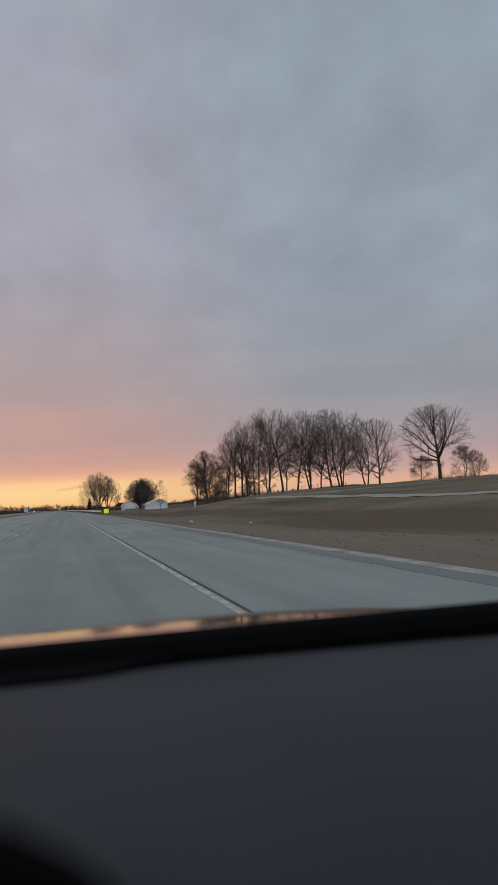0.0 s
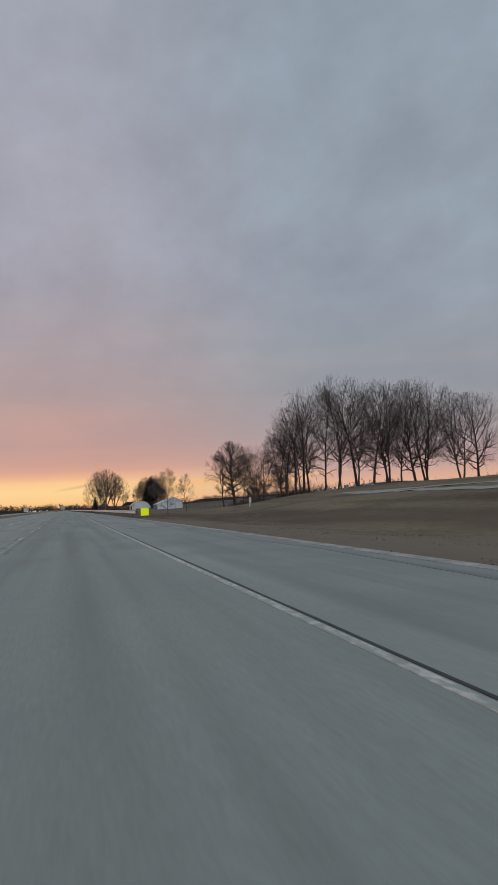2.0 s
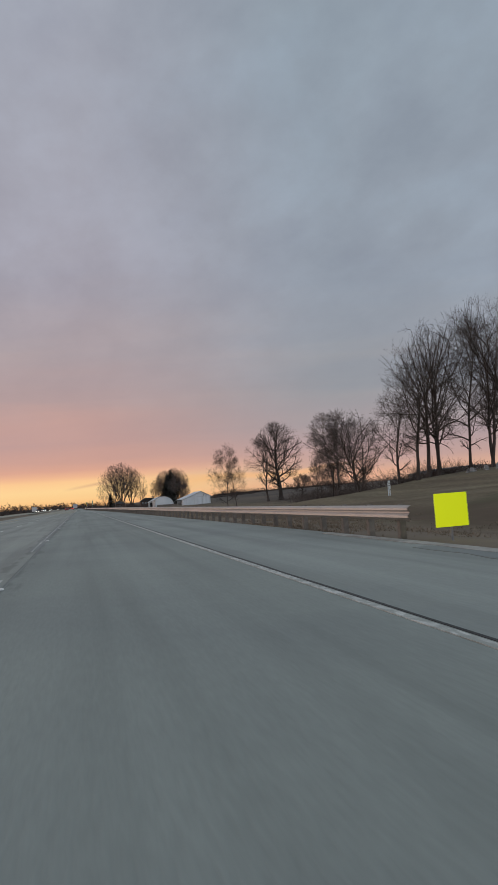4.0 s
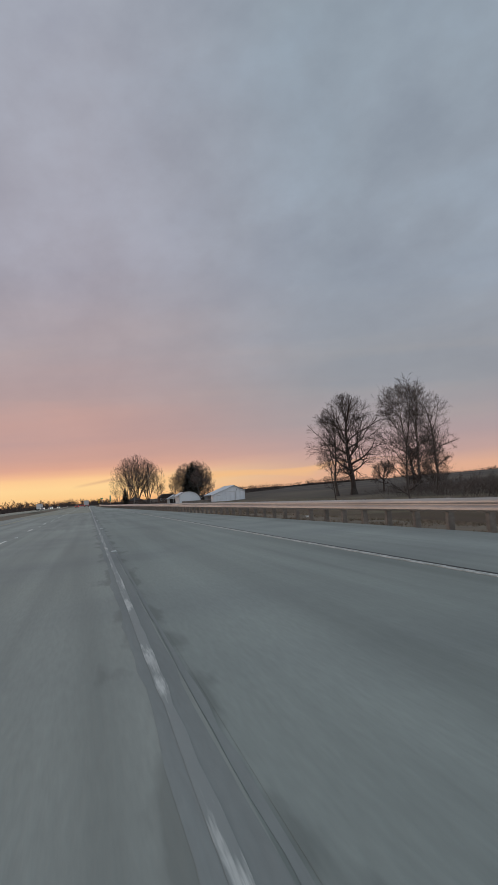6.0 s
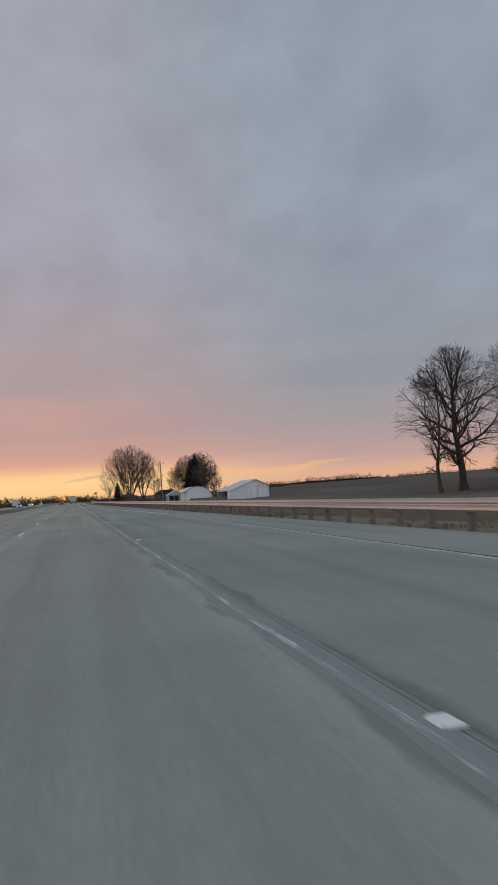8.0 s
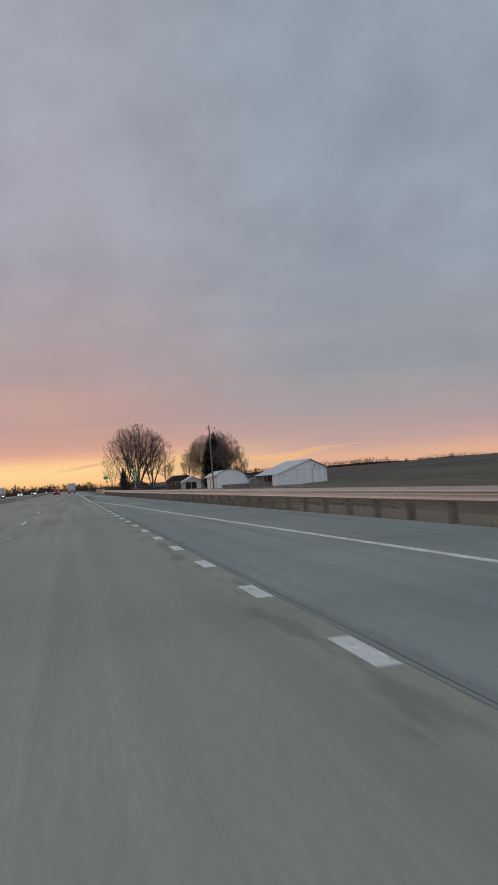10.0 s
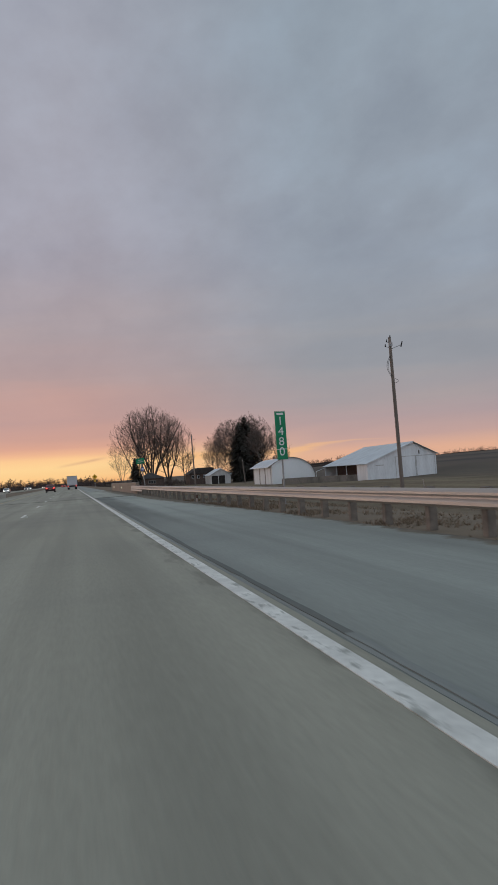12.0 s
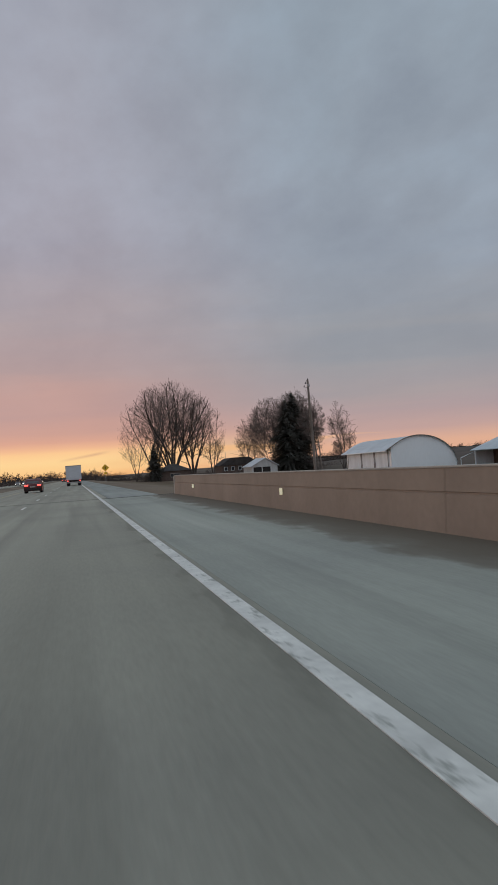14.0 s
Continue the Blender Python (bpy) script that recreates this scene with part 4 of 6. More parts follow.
for k in range(0, 22):
    copy_thing(STUD, pose(-3.5, 241.2 + 16.2 * (k - 9) + 6, 0))


def make_other_road():
    road = thing("far_carriageway", (0, 0, 0), "grey far carriageway across the grass median", "road", kind="structure")
    part("slab", strip(OTHER[0], OTHER[1], -120, FAR, 0.0), M["main"], road)
    part("edge_line", strip(-21.6, -21.48, -120, FAR, 0.004, 0.008), M["yellow_paint"], road)
    part("edge_line", strip(-28.9, -28.78, -120, FAR, 0.004, 0.008), M["paint"], road)


make_other_road()

# gravel drive that winds over the bank towards the grove


def drive(name, pts, label):
    verts, faces, fine = [], [], []
    for i in range(len(pts) - 1):
        for s in range(8):
            t = s / 8
            fine.append([pts[i][k] * (1 - t) + pts[i + 1][k] * t for k in range(3)])
    for i, (x, y, w) in enumerate(fine):
        a, b = fine[max(i - 1, 0)], fine[min(i + 1, len(fine) - 1)]
        d = Vector((b[0] - a[0], b[1] - a[1])).normalized()
        w *= 0.95 + 0.25 * noise.noise(Vector((x * 0.2, y * 0.2, 4)))
        for s in (-0.5, -0.17, 0.17, 0.5):
            px, py = x - d.y * w * s, y + d.x * w * s
            verts.append((px, py, land(px, py) + 0.08 - 0.08 * abs(s)))
    for i in range(len(fine) - 1):
        for k in range(3):
            faces.append((4 * i + k, 4 * i + k + 1, 4 * i + k + 5, 4 * i + k + 4))
    tagged(part(name, mesh_of(name, verts, faces), M["gravel"]), label, "drive", kind="structure")


drive("gravel_drive", [(33, -40, 3.0), (33.6, 10, 3.0), (35.4, 53, 3.0), (37, 80, 3.2), (38, 100, 3.3), (39.6, 117, 3.4), (41.8, 135, 3.6), (44.2, 152, 3.6), (45.6, 164, 3.0), (46.4, 174, 1.6), (46.8, 179, 0.6)], "pale gravel drive winding over the grass bank")
drive("gravel_track", [(46.2, 164, 2.4), (47.2, 152, 2.6), (49.0, 141, 2.6), (51.5, 131, 2.4), (56, 119, 2.2), (64, 108, 2.0)], "pale side track forking off the gravel drive")

# ---- guardrail and bridge parapet ----


def rail_x(y):
    return curve(EDGE, y) + 0.16 - 0.06 * smooth(438, 457, y)


def make_guardrail():
    rail = thing("guardrail", (0, 0, 0), "long weathered steel guardrail on posts beside the shoulder", "guardrail")
    # W-beam: two ribs with a valley between
    prof = [(0.00, 0.745), (-0.055, 0.715), (-0.085, 0.685), (-0.085, 0.645), (-0.04, 0.605), (-0.04, 0.58), (-0.075, 0.545), (-0.085, 0.525), (-0.085, 0.475), (0.0, 0.425)]
    y0, y1, span = 130.0, 465.6, 3.81
    k = 0
    y = y0
    while y < y1 - 0.5:
        ye = min(y + span, y1)
        verts, faces = [], []
        for yy in (y, ye + 0.06):
            for dx, z in prof:
                verts.append((rail_x(yy) + dx - 0.003 * (k % 2), yy, z - 0.02))
            for dx, z in reversed(prof):
                verts.append((rail_x(yy) + dx + 0.012, yy, z - 0.02))
        n = 2 * len(prof)
        for i in range(n):
            faces.append((i, (i + 1) % n, n + (i + 1) % n, n + i))
        part("rail_panel", mesh_of("rail_panel", verts, faces), M["steel"], rail)
        y, k = ye, k + 1
    # a second, lower beam where the rail meets the bridge wall
    for i, (a, b) in enumerate(((454.4, 460.0), (460.0, 465.6))):
        verts, faces = [], []
        for yy in (a, b):
            for dx, z in prof[4:]:
                verts.append((rail_x(yy) + dx - 0.02, yy, z - 0.20))
            for dx, z in reversed(prof[4:]):
                verts.append((rail_x(yy) + dx - 0.005, yy, z - 0.20))
        n = 12
        for j in range(n):
            faces.append((j, (j + 1) % n, n + (j + 1) % n, n + j))
        part("lower_panel", mesh_of("lower_panel", verts, faces), M["steel"], rail)
    post = boxed(-0.075, 0.075, -0.09, 0.09, -0.9, 0.74, 0.008)
    me = bpy.data.meshes.new("post")
    post.to_mesh(me)
    post.free()
    me.materials.append(M["post"])
    block = boxed(-0.09, 0.03, -0.07, 0.07, 0.44, 0.70, 0.006)
    mb = bpy.data.meshes.new("spacer_block")
    block.to_mesh(mb)
    block.free()
    mb.materials.append(M["post"])
    y = 131.0
    while y < 463.5:
        x = rail_x(y)
        p = part("post", me, None, rail)
        p.location = (x + 0.20, y, 0)
        b = part("spacer_block", mb, None, p)
        b.location = (-0.10, 0, 0)
        y += 1.905


make_guardrail()


# made-up brown block and strap in place of a post's dark shadow
def post_plate(x, y):
    th = thing("post_plate", (x, y, 0.0), "small brown block standing in for shade on a guardrail post", "plate")
    part("plate", boxed(-0.05, 0.05, -0.02, 0.0, 0.16, 0.33, 0.02), M["rust"], th)
    part("strap", boxed(-0.03, 0.03, 0.0, 0.06, -0.1, 0.42, 0.004), M["galv"], th)


post_plate(4.14, 428.6)


def end_marker():
    x, y = rail_x(130) + 0.80, 129.7
    th = thing("rail_end_marker", (x, y, land(x, y)), "bright fluorescent yellow marker plate at the guardrail's end", "road sign")
    part("post", rodded((0, 0.06, -0.3), (0, 0.06, 1.0), 0.03), M["galv"], th)
    part("plate", boxed(-0.38, 0.38, -0.01, 0.02, 0.30, 1.02, 0.004), M["sign_yellow"], th, "fluorescent yellow plate")


end_marker()


def make_parapet():
    wall = thing("bridge_parapet", (0, 0, 0), "tan concrete bridge parapet with a rail joint line", "bridge wall", kind="structure")
    x0 = 4.05
    ys = [462.3, 472.8, 483.3, 493.8, 504.2]
    for a, b in zip(ys, ys[1:]):
        part("wall_panel", prism([(x0 - 0.04, -0.15), (x0 + 0.32, -0.15), (x0 + 0.30, 0.98), (x0 + 0.02, 0.98), (x0, 0.63), (x0 + 0.02, 0.62), (x0 + 0.02, 0.595), (x0, 0.585), (x0 - 0.02, 0.2)], a, b - 0.015), M["concrete"], wall)
    part("coping", boxed(x0 + 0.0, x0 + 0.34, 462.3, 504.2, 0.982, 1.01, 0.01), M["cap"], wall, "pale concrete coping")
    part("end_post", boxed(x0 - 0.02, x0 + 0.33, 504.2, 504.55, -0.2, 0.97, 0.02), M["cap"], wall)
    for y in (466.3, 481.9, 497.3):
        th = thing("parapet_reflector", (x0, y, 0.49), "small bright white reflector fixed to the bridge parapet", "reflector", "reflectors on the parapet")
        part("bracket", boxed(-0.05, 0.0, -0.02, 0.02, -0.05, 0.05), M["galv"], th)
        part("lens", boxed(-0.11, -0.03, -0.03, -0.015, -0.09, 0.09, 0.004), M["reflector"], th)
    left = thing("far_parapet", (0, 0, 0), "low concrete bridge parapet on the median side", "bridge wall", kind="structure")
    part("wall_panel", boxed(LEFT_EDGE - 0.25, LEFT_EDGE + 0.05, 456, BRIDGE_END, -0.15, 0.55, 0.01), M["cap"], left)


make_parapet()

# ---- signs and poles ----


def words(text, size, at, mat, parent, turn=(90, 0, 0)):
    cu = bpy.data.curves.new("lettering", "FONT")
    cu.body, cu.size, cu.align_x, cu.align_y, cu.extrude = text, size, "CENTER", "CENTER", 0.002
    tmp = bpy.data.objects.new("lettering", cu)
    scene.collection.objects.link(tmp)
    me = bpy.data.meshes.new_from_object(tmp.evaluated_get(bpy.context.evaluated_depsgraph_get()))
    bpy.data.objects.remove(tmp)
    me.materials.clear()
    ob = part("digit", me, mat, parent)
    ob.matrix_basis = pose(*at, *turn)
    return ob


def mile_marker():
    x, y = 6.40, 421.2
    z = land(x, y)
    th = thing("mile_marker", (x, y, z), "tall narrow green mile sign with white figures 148 0", "road sign", turn=-3)
    top, low = 3.5 - z, 1.62 - z
    part("post", rodded((0, 0.07, -0.4), (0, 0.07, top - 0.1), 0.035), M["galv"], th)
    face = part("panel", boxed(-0.21, 0.21, -0.012, 0.012, low, top, 0.004), M["sign_green"], th)
    h = (top - low)
    for k, c in enumerate("1480"):
        words(c, 0.46, (0, -0.016, top - 0.40 - 0.395 * k), M["sign_white"], face)
    part("border", boxed(-0.19, 0.19, -0.017, -0.012, top - 0.03, top - 0.015), M["sign_white"], face)
    part("divider", boxed(-0.19, 0.19, -0.017, -0.012, low + 0.39, low + 0.41), M["sign_white"], face)
    part("word_bar", boxed(-0.13, 0.13, -0.017, -0.012, top - 0.15, top - 0.07), M["sign_white"], face)


mile_marker()


def creek_sign():
    x, y = 4.92, 461.4
    z = -0.9
    th = thing("green_name_sign", (x, y, z), "green name sign with a small blue plate on a leaning post", "road sign")
    th.matrix_basis = pose(x, y, z, 0, -6, -2)
    part("post", rodded((0.05, 0.06, 0), (0.05, 0.06, 4.0), 0.04), M["galv"], th)
    g = part("panel", boxed(-0.40, 0.36, -0.012, 0.012, 3.58, 4.06, 0.004), M["sign_green"], th)
    part("word_bar", boxed(-0.20, 0.18, -0.018, -0.012, 3.87, 3.92), M["faded"], g)
    part("word_bar", boxed(-0.26, 0.24, -0.018, -0.012, 3.71, 3.765), M["faded"], g)
    b = part("lower_panel", boxed(-0.10, 0.22, -0.012, 0.012, 2.93, 3.22, 0.004), M["sign_blue"], th, "blue plate")
    part("word_bar", boxed(-0.06, 0.18, -0.018, -0.012, 3.10, 3.14), M["sign_white"], b)
    part("word_bar", boxed(-0.06, 0.18, -0.018, -0.012, 3.00, 3.04), M["sign_white"], b)


creek_sign()


def diamond_sign():
    x, y = 5.8, 640.0
    z = land(x, y)
    th = thing("warning_sign", (x, y, z), "amber diamond warning sign on a post by the far shoulder", "road sign")
    part("post", rodded((0, 0.06, -0.3), (0, 0.06, 3.4 - z), 0.05), M["galv"], th)
    bm = boxed(-0.6, 0.6, -0.012, 0.012, -0.6, 0.6, 0.003)
    bmesh.ops.transform(bm, matrix=pose(0, 0, 3.2 - z, 0, 45, 0), verts=bm.verts)
    d = part("plate", bm, M["amber"], th)
    part("symbol_bar", boxed(-0.08, 0.08, -0.02, -0.012, 2.9 - z, 3.5 - z), M["black"], d)
    part("lower_plate", boxed(-0.35, 0.35, -0.012, 0.012, 1.7 - z, 2.2 - z, 0.003), M["amber"], th)


diamond_sign()


def field_board():
    x, y = 35.0, 194.0
    z = land(x, y)
    th = thing("roadside_board", (x, y, z), "small white notice board on two stakes in the grass", "board", turn=52)
    for s in (-0.32, 0.32):
        part("stake", boxed(s - 0.04, s + 0.04, -0.04, 0.04, -0.3, 1.5), M["white_board"], th)
    b = part("board", boxed(-0.45, 0.45, -0.07, -0.04, 0.8, 1.7, 0.006), M["sign_white"], th)
    part("word_bar", boxed(-0.33, 0.33, -0.076, -0.07, 1.38, 1.48), M["black"], b)
    part("word_bar", boxed(-0.33, 0.33, -0.076, -0.07, 1.15, 1.22), M["black"], b)


field_board()


def utility_pole(x, y, top, lean, dressed=False):
    z = land(x, y)
    th = thing("utility_pole", (x, y, z), "tall weathered wooden utility pole " + ("with side arm and slack wires" if dressed else "leaning slightly"), "pole", "utility poles")
    h = top - z
    tip = lean * h
    part("shaft", rodded((0, 0, -0.5), (tip, 0, h), 0.145, 0.10, 10), M["pole"], th)
    part("bracket", boxed(tip - 0.13, tip + 0.13, -0.15, -0.08, h - 0.62, h - 0.36, 0.01), M["galv"], th)
    for dx, dz in ((-0.24, -0.30), (-0.36, -0.62), (0.02, 0.0)):
        pin = part("insulator", rodded((tip + dx, -0.05, h + dz - 0.04), (tip + dx, -0.05, h + dz + 0.14), 0.055, 0.03), M["black"], th, "dark insulator")
        part("pin", rodded((tip, -0.05, h + dz - 0.12), (tip + dx, -0.05, h + dz - 0.02), 0.016), M["galv"], pin)
    if dressed:
        arm = part("side_arm", rodded((tip, 0, h - 0.82), (tip + 0.86, 0, h - 0.52), 0.022), M["galv"], th)
        part("end_insulator", rodded((tip + 0.80, 0, h - 0.66), (tip + 0.92, 0, h - 0.30), 0.05, 0.04), M["black"], arm)
        for k, (reach, drop, start) in enumerate(((-0.30, 1.55, 1.25), (-0.22, 1.30, 1.40), (0.26, 0.30, 2.85))):
            bm = bmesh.new()
            pts = [Vector((tip * (1 - (start + drop * s / 8) / h) + (0.10 if reach > 0 else -0.10) + reach * math.sin(math.pi * s / 8), -0.10, h - start - drop * s / 8)) for s in range(9)]
            for p, q in zip(pts, pts[1:]):
                rod(bm, p, q, 0.014, sides=6)
            part("service_wire", bm, M["black"], th, "slack dark service wire")
    return th


utility_pole(20.2, 440.8, 9.75, -0.012, True)


def guy_stake(x, y):
    th = thing("guy_stake", (x, y, land(x, y)), "short pale leaning stake beside the utility pole", "stake")
    part("sleeve", rodded((0, 0, -0.2), (-0.16, 0, 1.25), 0.035, 0.03), M["cap"], th)


guy_stake(21.8, 440.6)
utility_pole(20.1, 528.5, 8.7, -0.02)
utility_pole(47.6, 609.0, 5.2, -0.06)


def litter(x, y, w, d, label):
    bm = boxed(-w / 2, w / 2, -d / 2, d / 2, 0.0, 0.08, 0.02)
    for v in bm.verts:
        v.co.z *= 1 + 1.2 * noise.noise(Vector((v.co.x * 9, v.co.y * 9, x)))
        v.co.x += 0.05 * noise.noise(Vector((v.co.y * 11, v.co.z * 20, y)))
    ob = part("litter", bm, M["sign_white"])
    ob.matrix_basis = pose(x, y, land(x, y) + 0.01, 0, 6, 25)
    tagged(ob, label, "litter")


litter(10.75, 51.0, 0.22, 0.12, "crumpled white paper litter in the dry grass")
litter(13.9, 47.1, 0.22, 0.09, "torn white litter lying in the dry grass")
litter(9.4, 214.0, 0.30, 0.22, "crumpled white litter below the guardrail")


def grass_tufts(name, count, x_of, ys, height, seed, label):
    """Clumps of dry blades standing on the bank."""
    rng = np.random.default_rng(seed)
    n = 0
    P = []
    for _ in range(count):
        y = ys[0] + (ys[1] - ys[0]) * rng.random()
        d = x_of[0] + (x_of[1] - x_of[0]) * rng.random() ** 1.6
        x = curve(EDGE, y) + d
        if noise.noise(Vector((x * 0.12, y * 0.06, 8))) + 0.5 * noise.noise(Vector((x * 0.5, y * 0.3, 9))) < -0.12 + 0.3 * rng.random():
            continue
        P.append((x, y, land(x, y)))
    P = np.repeat(np.array(P), 6, axis=0)
    k = len(P)
    P = P + np.stack([rng.normal(size=k) * 0.10, rng.normal(size=k) * 0.10, np.full(k, -0.03)], 1)
    a = rng.random(k) * 6.283
    w = (0.010 + 0.02 * rng.random(k))[:, None] * np.stack([np.cos(a), np.sin(a), np.zeros(k)], 1)
    h = height * (0.4 + 0.8 * rng.random(k))
    lean = np.stack([rng.normal(size=k) * 0.45, rng.normal(size=k) * 0.45, np.ones(k)], 1) * h[:, None]
    V = np.stack([P - w, P + w, P + lean], 1).reshape(-1, 3)
    F = np.arange(3 * k).reshape(-1, 3)
    ob = part(name, mesh_of(name, V.tolist(), F.tolist()), M["straw"])
    tagged(ob, label, "grass", kind="stuff")


grass_tufts("verge_grass", 11000, (0.15, 30), (4, 150), 0.06, 31, "dry brown grass on the verge and bank")
grass_tufts("rank_grass", 5000, (-0.10, 1.6), (396, 460), 0.12, 33, "rank greenish brown grass and weeds under the guardrail")
grass_tufts("rail_grass", 15000, (0.1, 16), (130, 470), 0.12, 32, "rank brown grass growing round the guardrail posts")
grass_tufts("post_grass", 16000, (0.22, 4.5), (131, 460), 0.11, 34, "pale dry grass standing between the guardrail posts")


def headstone(x, y, w, h, tilt):
    z = land(x, y)
    th = thing("headstone", (x, y, z), "small upright weathered headstone below the bare grove", "headstone", "headstones below the grove", turn=tilt)
    part("plinth", boxed(-w * 0.65, w * 0.65, -0.17, 0.17, -0.15, 0.14, 0.02), M["stone"], th)
    arch = [(-w / 2, 0.14), (w / 2, 0.14), (w / 2, h * 0.78)] + [(w / 2 * math.cos(q * math.pi / 6), h * 0.78 + h * 0.22 * math.sin(q * math.pi / 6)) for q in range(1, 6)] + [(-w / 2, h * 0.78)]
    part("slab", prism(arch, -0.08, 0.08), M["stone"], th)


rnd = random.Random(9)
for k in range(13):
    headstone(53 + 14 * rnd.random(), rnd.uniform(206, 214), rnd.uniform(0.4, 0.7), rnd.uniform(0.4, 0.85), rnd.uniform(-12, 12))

# ---- trees ----


def tubes(a, b, ra, rb, sides):
    """Tapered tubes between rows of points, as vertices and faces."""
    d = b - a
    d = d / (np.linalg.norm(d, axis=1)[:, None] + 1e-9)
    ref = np.where(np.abs(d[:, 2:3]) > 0.9, np.array([[1.0, 0, 0]]), np.array([[0, 0, 1.0]]))
    u = np.cross(d, ref)
    u /= np.linalg.norm(u, axis=1)[:, None]
    v = np.cross(d, u)
    ang = np.arange(sides) * 2 * math.pi / sides
    ring = np.cos(ang)[None, :, None] * u[:, None] + np.sin(ang)[None, :, None] * v[:, None]
    lo = a[:, None] + ring * ra[:, None, None]
    hi = b[:, None] + ring * rb[:, None, None]
    verts = np.concatenate([lo, hi], 1).reshape(-1, 3)
    n = len(a)
    base = (np.arange(n) * 2 * sides)[:, None]
    k = np.arange(sides)[None]
    k2 = (k + 1) % sides
    faces = np.stack([base + k, base + k2, base + sides + k2, base + sides + k], -1).reshape(-1, 4)
    return verts, faces


class Limbs:
    """Grows limbs, branches and twigs inside a crown made of ellipsoids."""

    def __init__(self, rng, crowns, droop, tip, wild=1.0):
        self.rng, self.crowns, self.droop, self.tip, self.wild = rng, crowns, droop, tip, wild
        self.reach = max(c[3] for c in crowns)
        self.rows = []      # start, end, radius at start, radius at end, level

    def room(self, p, d):
        """How far the crown reaches from p along d."""
        far = 0.0
        for cx, cy, cz, rx, ry, rz in self.crowns:
            s = (rx, ry, rz)
            o = [(p[i] - (cx, cy, cz)[i]) / s[i] for i in range(3)]
            w = [d[i] / s[i] for i in range(3)]
            a, b, c = sum(x * x for x in w), sum(x * y for x, y in zip(o, w)), sum(x * x for x in o) - 1
            q = b * b - a * c
            if q > 0:
                far = max(far, (-b + math.sqrt(q)) / a)
        return far

    def limb(self, p, d, length, r, level, counts):
        rng = self.rng
        n = (7, 5, 3, 2, 1)[level]
        bend = (0.05, 0.13, 0.18, 0.22, 0.25)[level]
        lift = (0.05, 0.10, 0.07, 0.05, 0.0)[level] - self.droop * (0, 0.02, 0.10, 0.14, 0.18)[level]
        spots = []
        for k in range(n):
            d = d + Vector(rng.normal(size=3) * bend * self.wild) + Vector((0, 0, lift))
            d.normalize()
            q = p + d * (length / n)
            f0, f1 = k / n, (k + 1) / n
            r0, r1 = r * (1 - 0.66 * f0), r * (1 - 0.66 * f1)
            self.rows.append((p, q, max(r0, self.tip * 0.8), max(r1, self.tip * 0.55), level))
            spots.append((p, q, d.copy(), r0, f0))
            p = q
        if level >= len(counts):
            return
        m = max(2, round(counts[level] * min(1.0, 0.25 + 0.75 * length / (self.reach * (1.0, 0.9, 0.42, 0.18, 0.1)[level]))))
        turn = rng.random() * 6.28
        for k in range(m):
            f = (0.18 if level else 0.30) + (0.80 if level else 0.68) * (k + rng.random() * 0.7) / m
            a, b, dd, rr, _ = spots[min(int(f * n), n - 1)]
            at = a.lerp(b, (f * n) % 1.0)
            turn += 2.4 + rng.normal() * 0.35
            side = dd.orthogonal().normalized()
            side.rotate(Matrix.Rotation(turn, 3, dd))
            ang = radians(rng.uniform(28, 56))
            nd = dd * math.cos(ang) + side * math.sin(ang)
            ln = length * (0.70 - 0.34 * f) * rng.uniform(0.75, 1.25)
            ln = min(ln, self.room(at, nd) * rng.uniform(0.9, 1.12) + 0.15)
            if ln > 0.25:
                self.limb(at, nd, ln, max(min(rr * 0.55, r * 0.5), self.tip * (1.0 if level < 3 else 0.62)), level + 1, counts)
        # the end of the limb forks into a spray
        if level < 4:
            for _ in range(2):
                nd = (d + Vector(rng.normal(size=3) * 0.4)).normalized()
                ln = min(length * 0.3, self.room(p, nd) + 0.4)
                if ln > 0.25:
                    self.limb(p, nd, ln, max(r * 0.28, self.tip), max(level + 1, 3), counts)


